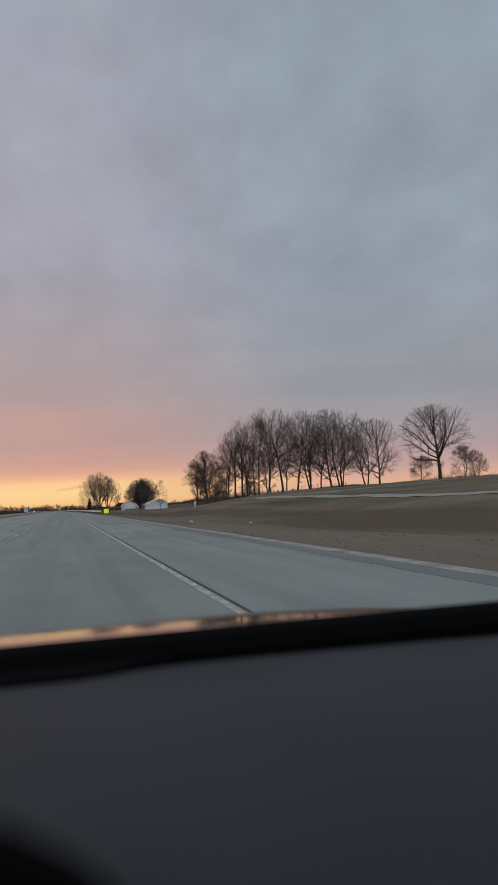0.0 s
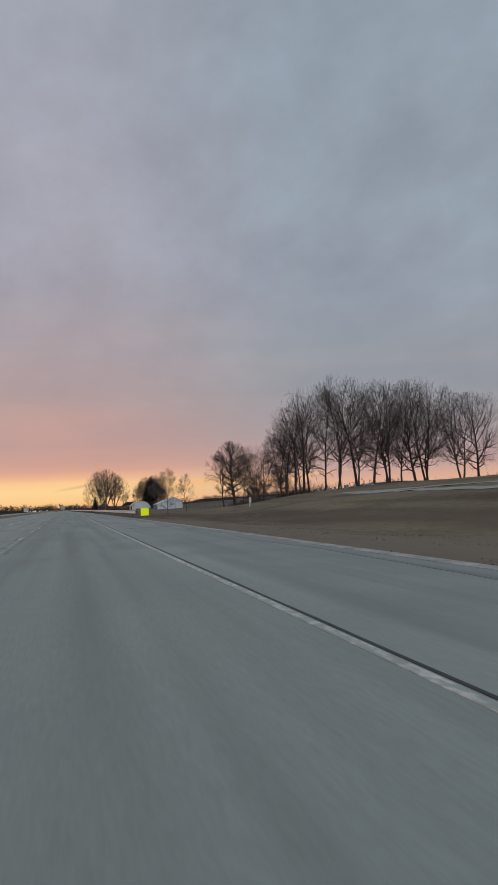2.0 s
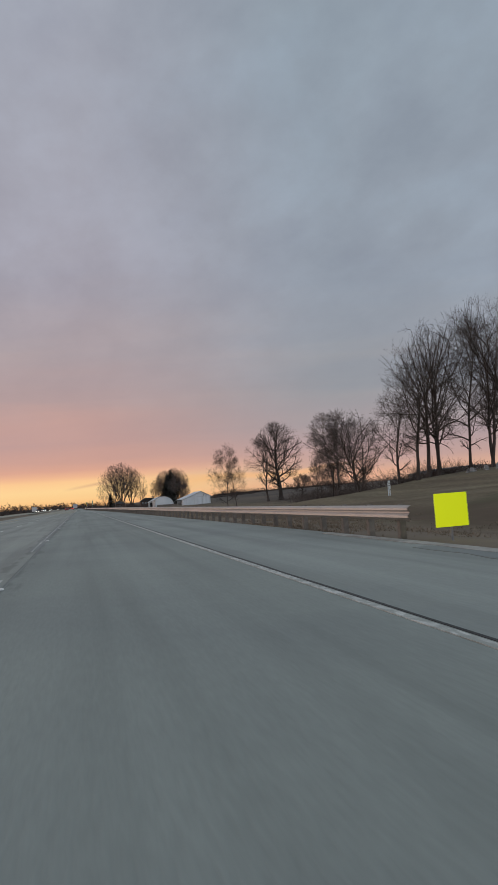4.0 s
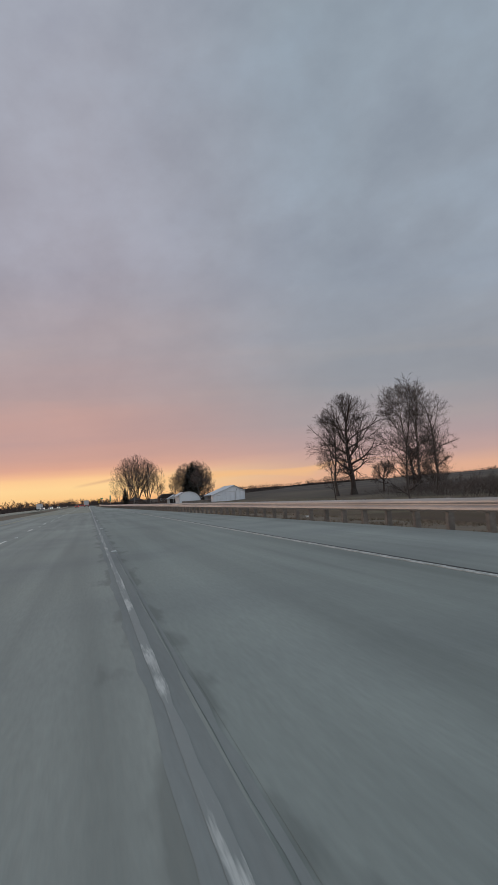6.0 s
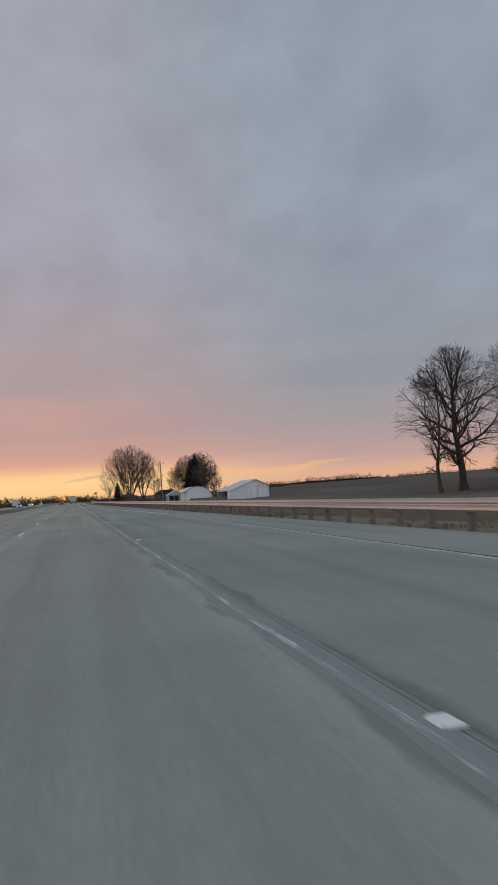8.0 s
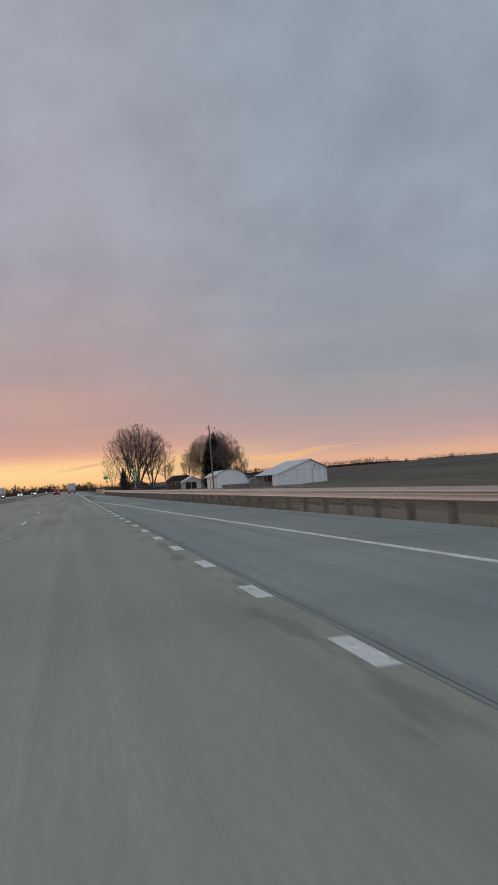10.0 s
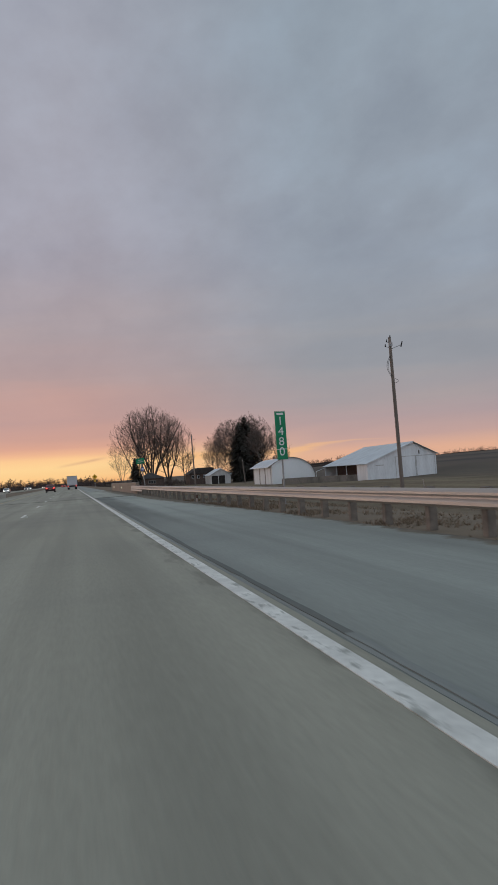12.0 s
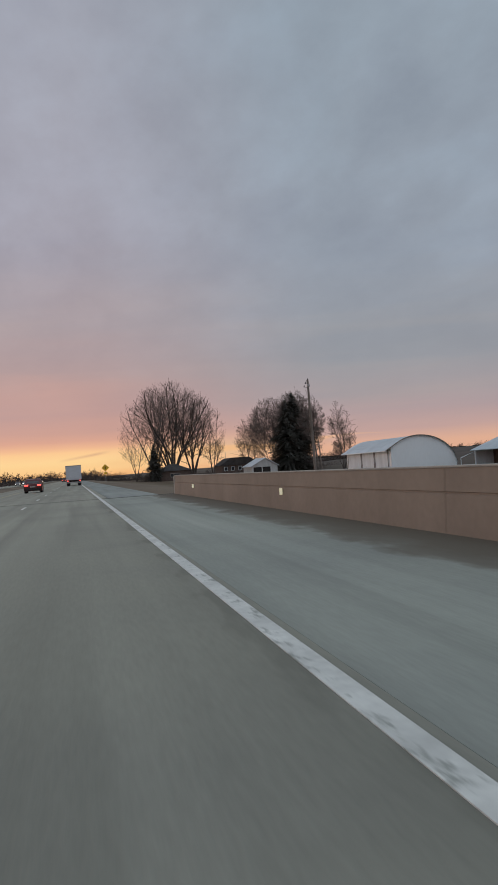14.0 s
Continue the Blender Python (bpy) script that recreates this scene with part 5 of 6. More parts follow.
def bare_tree(x, y, top, half, trunk_r, crown_low=0.3, stems=1, seed=1, lean=0.0, dense=1.0, pale=False, label="tall bare deciduous tree with a spreading leafless crown", group="", habit="oval", tip=0.022, droop=0.0, limbs=7, far=False, wild=1.0):
    rng = np.random.default_rng(seed)
    z = land(x, y) - 0.15
    h = top - z
    th = thing("bare_tree", (x, y, z), label, "tree", group)
    cx = lean * h * 0.8
    if habit == "oak":
        crowns = [(cx, 0, h * 0.62, half * 0.95, half * 0.95, h * 0.38), (cx, 0, h * 0.46, half, half, h * 0.24)]
    elif habit == "elm":
        crowns = [(cx, 0, h * 0.66, half, half, h * 0.34), (cx, 0, h * 0.50, half * 0.9, half * 0.9, h * 0.30)]
    elif habit in ("vase", "fork"):
        crowns = [(cx, 0, h * 0.66, half, half, h * 0.35), (cx, 0, h * 0.45, half * 0.8, half * 0.8, h * 0.3)]
    else:
        low = h * crown_low
        crowns = [(cx, 0, (h + low) / 2, half, half, (h - low) / 2), (cx, 0, low + (h - low) * 0.38, half * 1.02, half * 1.02, (h - low) * 0.36)]
    if habit == "fan":
        crowns = [(cx, 0, h * 0.60, half, half, h * 0.40), (cx, 0, h * 0.42, half * 0.82, half * 0.82, h * 0.34)]
    g = Limbs(rng, crowns, droop, tip, wild)
    counts = (0, max(4, round(8 * dense)), max(4, round(6 * dense)), max(2, round(4.2 * dense)))
    # a fan: several stems part near the ground and sweep up and out to the edge of the crown
    for s in range(stems if habit == "fan" else 0):
        a = 6.283 * (s * 0.618 + 0.08 * rng.random())
        out = math.sqrt((s + 0.4) / stems) * 0.52
        d = Vector((math.cos(a) * out, math.sin(a) * out, 1)).normalized()
        p = Vector((math.cos(a) * trunk_r * 0.6, math.sin(a) * trunk_r * 0.6, 0))
        low = h * rng.uniform(0.04, 0.16)
        q = p + Vector((d.x * 0.5, d.y * 0.5, 1)) * low
        g.rows.append((p, q, trunk_r * 0.62, trunk_r * 0.5, 0))
        g.limb(q, d, g.room(q, d) * rng.uniform(0.86, 1.0), trunk_r * 0.46, 1, (0, counts[1] + 5, counts[2], counts[3]))
    for s in range(0 if habit == "fan" else stems):
        a = 6.283 * (s + rng.random() * 0.5) / stems
        off = 0.0 if stems == 1 else trunk_r * 1.1
        out = (0.0, 0.0, 0.16, 0.20, 0.26, 0.30, 0.34)[stems]
        p = Vector((math.cos(a) * off, math.sin(a) * off, 0))
        d = Vector((lean + math.cos(a) * out, math.sin(a) * out, 1)).normalized()
        rs = trunk_r if stems == 1 else trunk_r * 0.8
        fork = h * {"oval": 0.80, "oak": 0.50, "elm": 0.56, "vase": 0.30, "fork": 0.34}[habit] * rng.uniform(0.92, 1.05)
        n = 12
        spine = []
        for k in range(n):
            d = (d + Vector(rng.normal(size=3) * 0.045) + Vector((lean * 0.02, 0, 0.03))).normalized()
            q = p + d * fork / n
            f0, f1 = k / n, (k + 1) / n
            keep = 0.78 if habit == "oval" else 0.42
            flare = 1.5 if k == 0 else 1.0
            r0, r1 = rs * (1 - keep * f0), rs * (1 - keep * f1)
            g.rows.append((p, q, r0 * flare, r1, 0))
            spine.append((p, q, d.copy(), r0))
            p = q
        m = max(3, int(limbs * (2.0 if habit == "oval" else 1.0) / math.sqrt(stems)))
        turn = rng.random() * 6.28
        for k in range(m):
            start = {"oval": crown_low * h * 0.75 / fork, "oak": 0.48, "elm": 0.42, "vase": 0.60, "fork": 0.55}[habit]
            f = min(start + (0.97 - start) * (k + 0.6 * rng.random()) / m, 0.98)
            sa, sb, dd, rr = spine[min(int(f * n), n - 1)]
            at = sa.lerp(sb, (f * n) % 1.0)
            turn += 2.4 + rng.normal() * 0.3
            side = Vector((math.cos(turn), math.sin(turn), 0))
            up = (f - start) / max(1 - start, 0.01)
            wide = {"oval": (88, 26), "oak": (92, 34), "elm": (78, 22), "vase": (52, 14), "fork": (72, 20)}[habit]
            ang = radians(wide[0] + (wide[1] - wide[0]) * up ** 0.8 + rng.normal() * 9)
            nd = (Vector((0, 0, 1)) * math.cos(ang) + side * math.sin(ang)).normalized()
            ln = g.room(at, nd) * rng.uniform(0.82, 1.05)
            if ln > 0.5:
                g.limb(at, nd, ln, max(rr * rng.uniform(0.48, 0.68), tip * 2), 1, counts)
        for _ in range(2 if habit == "oval" else 3):
            nd = (d + Vector(rng.normal(size=3) * (0.16 if habit == "oval" else 0.32))).normalized()
            ln = g.room(p, nd)
            if ln > 0.5:
                g.limb(p, nd, ln, max(spine[-1][3] * 0.6, tip * 2), 1, counts)
    a = np.array([tuple(r[0]) for r in g.rows])
    b = np.array([tuple(r[1]) for r in g.rows])
    ra, rb = np.array([r[2] for r in g.rows]), np.array([r[3] for r in g.rows])
    level = np.array([r[4] for r in g.rows])
    main, limb = level == 0, level == 1
    v, f = tubes(a[main], b[main], ra[main], rb[main], 9)
    v1, f1 = tubes(a[limb], b[limb], ra[limb], rb[limb], 5)
    me = mesh_of("trunk", v.tolist() + v1.tolist(), f.tolist() + (f1 + len(v)).tolist())
    me.polygons.foreach_set("use_smooth", [True] * len(me.polygons))
    # far trees carry the haze in paler bark and twig colours
    part("trunk", me, M["pale_bark"] if pale else M["hazed_farm_bark"] if far else M["bark"], th)
    fine = level > 1
    v2, f2 = tubes(a[fine], b[fine], ra[fine], rb[fine], 3)
    part("crown", mesh_of("crown", v2.tolist(), f2.tolist()), M["hazed_russet_twig"] if far or pale else M["twig"], th)
    return th


# the grove on the bank
GROVE = [(50.6, 216, 22.5, 5.6, 0.30, 1), (53.2, 218, 24.2, 5.6, 0.30, 1), (56.0, 223, 25.5, 5.4, 0.28, 1), (58.4, 218, 26.0, 4.8, 0.24, 1), (61.0, 216, 27.3, 6.2, 0.36, 2), (65.5, 217.5, 27.2, 6.0, 0.34, 1), (68.6, 224, 26.0, 4.8, 0.24, 1),
         (71.5, 222, 26.6, 5.6, 0.33, 1), (75.6, 222.5, 27.1, 6.0, 0.36, 2), (77.8, 229, 26.5, 5.0, 0.26, 1), (80.6, 226, 26.6, 5.2, 0.28, 1), (83.7, 225, 27.6, 6.0, 0.36, 1), (87.2, 226, 28.0, 6.6, 0.40, 2), (89.5, 231, 26.0, 5.0, 0.26, 1), (92.7, 219, 23.2, 5.6, 0.34, 2), (97.2, 219.5, 23.6, 6.6, 0.34, 1)]
for i, (x, y, top, half, r, stems) in enumerate(GROVE):
    bare_tree(x, y, top + 0.6, half * (0.95 if i < 2 else 1.28), r * 1.0, 0.12, stems, 11 + i, lean=0.06 * math.sin(i * 2.1), dense=0.7 if i < 3 else 0.82, habit="elm" if i < 2 else ("fork", "oak", "fork", "oval")[i % 4], limbs=11, wild=1.15, group="grove on the bank", label="tall bare forking tree standing close in a grove", tip=0.011)
bare_tree(106.2, 197.5, 25.6, 11.8, 0.60, 0.30, 1, 41, habit="oak", dense=0.76, limbs=12, wild=1.1, label="lone wide-crowned bare oak on the bank")
bare_tree(101.0, 198.5, 11.0, 3.6, 0.14, 0.15, 2, 42, label="small bare tree beside the lone oak", dense=0.7)
bare_tree(113.8, 197.0, 13.3, 4.4, 0.16, 0.12, 2, 43, label="bushy young bare tree beside the lone oak", dense=0.8)
bare_tree(118.6, 199.0, 12.0, 3.8, 0.15, 0.12, 2, 44, label="bushy young bare tree beside the lone oak", dense=0.7)
# at the fence between the bank and the fields
bare_tree(48.4, 238, 14.3, 6.6, 0.34, 0.2, 2, 53, lean=-0.16, habit="fork", limbs=11, label="bare leaning tree with forked trunk and long drooping wand-like branches", dense=0.95, tip=0.012, droop=0.6, wild=1.6)
bare_tree(49.9, 225, 15.5, 4.2, 0.24, 0.15, 1, 52, label="bare upright tree with short side branches", dense=0.85, tip=0.014)
bare_tree(44.4, 241, 12.6, 2.6, 0.13, 0.25, 1, 53, dense=0.9, limbs=6, tip=0.012, label="thin bare sapling by the bank")
bare_tree(48.2, 214.5, 18.5, 4.8, 0.26, 0.15, 1, 54, label="bare crooked tree at the grove's edge", dense=0.9, habit="elm", wild=1.4, tip=0.014)
bare_tree(25.4, 239, 9.8, 3.0, 0.09, 0.12, 1, 55, label="thin wispy young tree beyond the guardrail", dense=1.0, tip=0.009, limbs=9)
bare_tree(39.3, 300, 10.6, 2.8, 0.10, 0.15, 1, 58, label="thin bare tree standing alone beyond the guardrail", dense=0.9, tip=0.012, limbs=8)
bare_tree(71.0, 330, 11.5, 3.0, 0.13, 0.2, 1, 56, label="thin bare tree in the field hedge", dense=0.9, tip=0.016)
bare_tree(66.0, 318, 8.5, 2.8, 0.11, 0.15, 2, 57, label="low bare tree in the field hedge", dense=0.9, tip=0.016)
# roadside group before the farm
bare_tree(69.8, 390, 23.4, 6.6, 0.42, 0.15, 1, 61, lean=-0.085, label="bare tree with drooping side branches by the field", dense=0.9, droop=0.5, tip=0.016, wild=1.25)
bare_tree(74.6, 389.6, 27.8, 9.6, 0.82, 0.14, 1, 62, limbs=12, label="large bare oak with a thick trunk by the field", dense=0.86, tip=0.018, wild=1.25)
bare_tree(80.0, 380, 7.4, 4.0, 0.30, 0.2, 1, 63, habit="oak", label="stunted bare tree with a bushy head", dense=1.1, tip=0.018)
bare_tree(103.2, 410.5, 32.5, 8.0, 0.52, 0.18, 1, 64, lean=-0.13, label="tall bare sycamore with pale mottled limbs", dense=0.86, pale=True, tip=0.018, wild=1.5)
bare_tree(105.0, 411.4, 34.0, 8.2, 0.54, 0.22, 1, 65, lean=-0.02, label="tall bare sycamore with pale mottled limbs", dense=0.86, pale=True, tip=0.018, wild=1.5)
bare_tree(114.0, 416, 30.5, 7.4, 0.46, 0.15, 1, 66, label="bare crooked tree with a ragged crown", dense=0.85, wild=1.6, tip=0.018)
bare_tree(101.5, 405, 11.5, 5.4, 0.20, 0.1, 2, 67, label="low bushy bare tree", dense=1.1, tip=0.018)
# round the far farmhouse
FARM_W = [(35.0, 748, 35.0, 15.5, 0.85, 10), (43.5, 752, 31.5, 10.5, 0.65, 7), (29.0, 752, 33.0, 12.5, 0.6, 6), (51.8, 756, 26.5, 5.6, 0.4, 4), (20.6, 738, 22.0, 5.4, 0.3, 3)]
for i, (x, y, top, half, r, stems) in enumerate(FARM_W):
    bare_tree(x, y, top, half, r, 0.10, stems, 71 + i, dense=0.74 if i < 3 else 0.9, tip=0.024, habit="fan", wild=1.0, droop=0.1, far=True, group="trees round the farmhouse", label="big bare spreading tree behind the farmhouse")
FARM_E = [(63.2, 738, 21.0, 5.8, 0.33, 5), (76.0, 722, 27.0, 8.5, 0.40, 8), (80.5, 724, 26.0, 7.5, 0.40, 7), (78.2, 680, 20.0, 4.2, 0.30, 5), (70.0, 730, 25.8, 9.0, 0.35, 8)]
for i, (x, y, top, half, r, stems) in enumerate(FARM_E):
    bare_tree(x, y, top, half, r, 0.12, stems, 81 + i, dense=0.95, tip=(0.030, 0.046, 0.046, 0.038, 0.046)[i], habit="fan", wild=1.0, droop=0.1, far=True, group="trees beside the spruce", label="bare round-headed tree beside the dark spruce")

bare_tree(73.6, 690, 18.5, 4.2, 0.34, 0.42, 1, 96, lean=-0.16, dense=0.9, pale=True, tip=0.026, far=True, group="trees beside the spruce", label="pale-trunked bare tree leaning beside the dark spruce")


def spruce(x, y, top, half, seed, label):
    rng = random.Random(seed)
    z = land(x, y) - 0.1
    h = top - z
    th = thing("spruce", (x, y, z), label, "tree")
    part("trunk", rodded((0, 0, 0), (0, 0, h * 0.96), half * 0.07, 0.03, 10), M["bark"], th)
    verts, faces = [], []
    levels = int(h * 2.2)
    for k in range(levels):
        s = k / levels
        zz = h * (0.03 + 0.96 * s)
        full = min(1.0, 1.75 * (1 - s)) ** 0.75 * (0.86 + 0.14 * smooth(0.0, 0.12, s))
        for j in range(int(14 + 22 * full)):
            a = rng.random() * 6.283
            lump = 0.84 + 0.62 * noise.noise(Vector((math.cos(a) * 1.3, math.sin(a) * 1.3, zz * 0.5 + seed)))
            ln = (half * full * lump + 0.25) * (0.72 + 0.36 * rng.random())
            droop = 0.05 + 0.22 * rng.random()
            o = Vector((math.cos(a), math.sin(a), 0))
            side = Vector((-o.y, o.x, 0))
            w = 0.09 * ln + 0.14
            for q in range(4):
                f0, f1 = q / 4, (q + 1) / 4 + 0.10
                p0 = o * ln * f0 + Vector((0, 0, zz - droop * ln * f0 * f0))
                p1 = o * ln * f1 + Vector((0, 0, zz - droop * ln * f1 * f1 + 0.5 * (rng.random() - 0.4)))
                ww = w * (1.15 - f0) * (0.8 + 0.5 * rng.random())
                n = len(verts)
                verts += [p0 - side * ww * 0.4, p0 + side * ww * 0.4 + Vector((0, 0, 0.08)), p1 + side * ww, p1 - side * ww, p1 + Vector((0, 0, -0.5 * ww))]
                faces += [(n, n + 1, n + 2, n + 3), (n, n + 3, n + 4), (n + 1, n + 4, n + 2)]
    part("foliage", mesh_of("foliage", verts, faces), M["needles"], th)
    return th


spruce(71.6, 709, 25.4, 6.6, 3, "tall dense dark green spruce beside the farm buildings")
spruce(68.4, 706, 23.0, 5.2, 8, "dark green spruce standing close against a taller one")
spruce(24.9, 715, 10.9, 2.8, 5, "small ragged dark spruce beside the brick hut")


def thicket(name, spots, seed, label, mat="brush"):
    """Tangled brushwood: many fine upright and leaning stems."""
    rng = np.random.default_rng(seed)
    A, B, R = [], [], []
    for x, y, w, d, h, n in spots:
        for _ in range(n):
            px, py = x + rng.normal() * w * 0.45, y + rng.normal() * d * 0.45
            p = np.array((px, py, land(px, py)))
            up = np.array((rng.normal() * 0.5, rng.normal() * 0.5, 0.9))
            hh = h * (0.45 + 0.6 * rng.random())
            q = p + up * hh * 0.5
            A.append(p), B.append(q), R.append(0.03)
            for _ in range(4):
                v = up + rng.normal(size=3) * 0.5
                e = q + v * hh * 0.35
                A.append(q), B.append(e), R.append(0.02)
                for _ in range(2):
                    A.append(e), B.append(e + (v + rng.normal(size=3) * 0.6) * hh * 0.18), R.append(0.014)
    A, B, R = np.array(A), np.array(B), np.array(R)
    v, f = tubes(A, B, R, R * 0.7, 3)
    ob = part(name, mesh_of(name, v.tolist(), f.tolist()), M[mat])
    return tagged(ob, label, "brushwood", kind="stuff")


thicket("brushwood", [(66, 320, 10, 14, 2.8, 200), (54, 268, 8, 16, 2.3, 260), (50, 246, 5, 7, 2.4, 260), (46, 250, 4, 8, 2.0, 160), (62, 290, 8, 14, 2.6, 200), (82, 330, 8, 8, 1.8, 120), (103, 410, 4, 3, 4.0, 110), (74, 350, 8, 12, 1.8, 120), (111, 412, 4, 3, 4.0, 90)], 5, "tangled brown brushwood below the bare trees")
thicket("grove_undergrowth", [(55, 226, 8, 2, 2.4, 260), (70, 234, 12, 2, 2.0, 260), (86, 240, 12, 3, 2.2, 220), (111, 201, 9, 2, 2.4, 240), (100, 240, 16, 4, 3.0, 200), (128, 214, 16, 3, 2.6, 200), (44, 224, 3, 6, 2.0, 60)], 6, "brown undergrowth at the foot of the grove")
thicket("farm_hedge", [(22, 716, 4, 2, 2.2, 120), (39, 714, 3, 2, 2.5, 140), (44, 720, 4, 2, 2.0, 80), (80, 720, 10, 4, 2.5, 150)], 7, "dark brown hedge by the farm buildings")


def far_wood(name, rows, seed, label, boughs=11, scrub=18):
    """A distant belt of leafless wood: many small trees of stems, branches and twigs over a low scrub."""
    rng = np.random.default_rng(seed)
    A, B, R = [], [], []
    for (x0, y0), (x1, y1), hmin, hmax, count in rows:
        for k in range(count):
            s = (k + rng.random()) / count
            x, y = x0 + (x1 - x0) * s + rng.normal() * 5, y0 + (y1 - y0) * s + rng.normal() * 8
            z = land(x, y) - 0.3
            h = (hmin + (hmax - hmin) * rng.random() ** 1.5) * (0.85 + 0.6 * noise.noise(Vector((x * 0.02, y * 0.02, 2))))
            base, top = np.array((x, y, z)), np.array((x + rng.normal() * 0.05 * h, y, z + h * 0.5))
            A.append(base), B.append(top), R.append(0.016 * h)
            for _ in range(boughs):
                f = 0.15 + 0.85 * rng.random()
                p = base + (top - base) * f
                a = rng.random() * 6.283
                out = np.array((math.cos(a), math.sin(a), 0.35 + 0.75 * rng.random()))
                q = p + out / np.linalg.norm(out) * h * (0.22 + 0.2 * rng.random())
                A.append(p), B.append(q), R.append(0.0055 * h)
                for _ in range(5):
                    f2 = 0.4 + 0.6 * rng.random()
                    p2 = p + (q - p) * f2
                    d = out * 0.6 + rng.normal(size=3) * 0.8 + (0, 0, 0.3)
                    A.append(p2), B.append(p2 + d / np.linalg.norm(d) * h * 0.11), R.append(0.008 * h)
            for _ in range(int(scrub * 1.4)):
                px = base + (rng.normal() * h * 0.3, rng.normal() * h * 0.3, 0)
                d = np.array((rng.normal() * 1.1, rng.normal() * 1.1, 1.0))
                A.append(px), B.append(px + d * h * (0.08 + 0.19 * rng.random())), R.append(0.024 * h)
    A, B, R = np.array(A), np.array(B), np.maximum(np.array(R), 0.03)
    v, f = tubes(A, B, R, R * 0.6, 3)
    ob = part(name, mesh_of(name, v.tolist(), f.tolist()), M["hedge"])
    return tagged(ob, label, "wood", kind="stuff")


far_wood("ridge_wood", [((420, 1010), (700, 900), 4, 7, 180), ((620, 900), (1000, 620), 5, 9, 170), ((200, 360), (330, 290), 5, 9, 130), ((330, 290), (440, 150), 6, 9, 90)], 21, "far leafless wood along the ridge", 9, 18)
far_wood("field_hedge", [((225, 1340), (420, 1290), 11.0, 15.5, 190), ((420, 1290), (580, 1150), 7.0, 10.0, 150), ((105, 335), (215, 385), 6.5, 8.0, 90), ((190, 350), (260, 370), 7.5, 9.5, 50)], 24, "bushy dark leafless wood along the far field edge", 5, 62)
far_wood("left_wood", [((-60, 620), (-70, 900), 6, 11, 140), ((-75, 300), (-60, 620), 2.5, 5.5, 90), ((-70, 900), (-30, 1500), 10, 16, 160), ((-130, 700), (-300, 1300), 9, 14, 130), ((-35, 760), (-36, 1400), 3, 6, 60)], 22, "far leafless trees beyond the other carriageway", 8, 30)
far_wood("road_end_wood", [((8, 900), (14, 1500), 5, 11, 120), ((14, 840), (60, 900), 5, 9, 90), ((-30, 1500), (70, 1700), 12, 18, 80), ((60, 900), (190, 950), 6, 10, 70)], 23, "far leafless trees where the road vanishes", 8, 28)

# ---- farm buildings ----


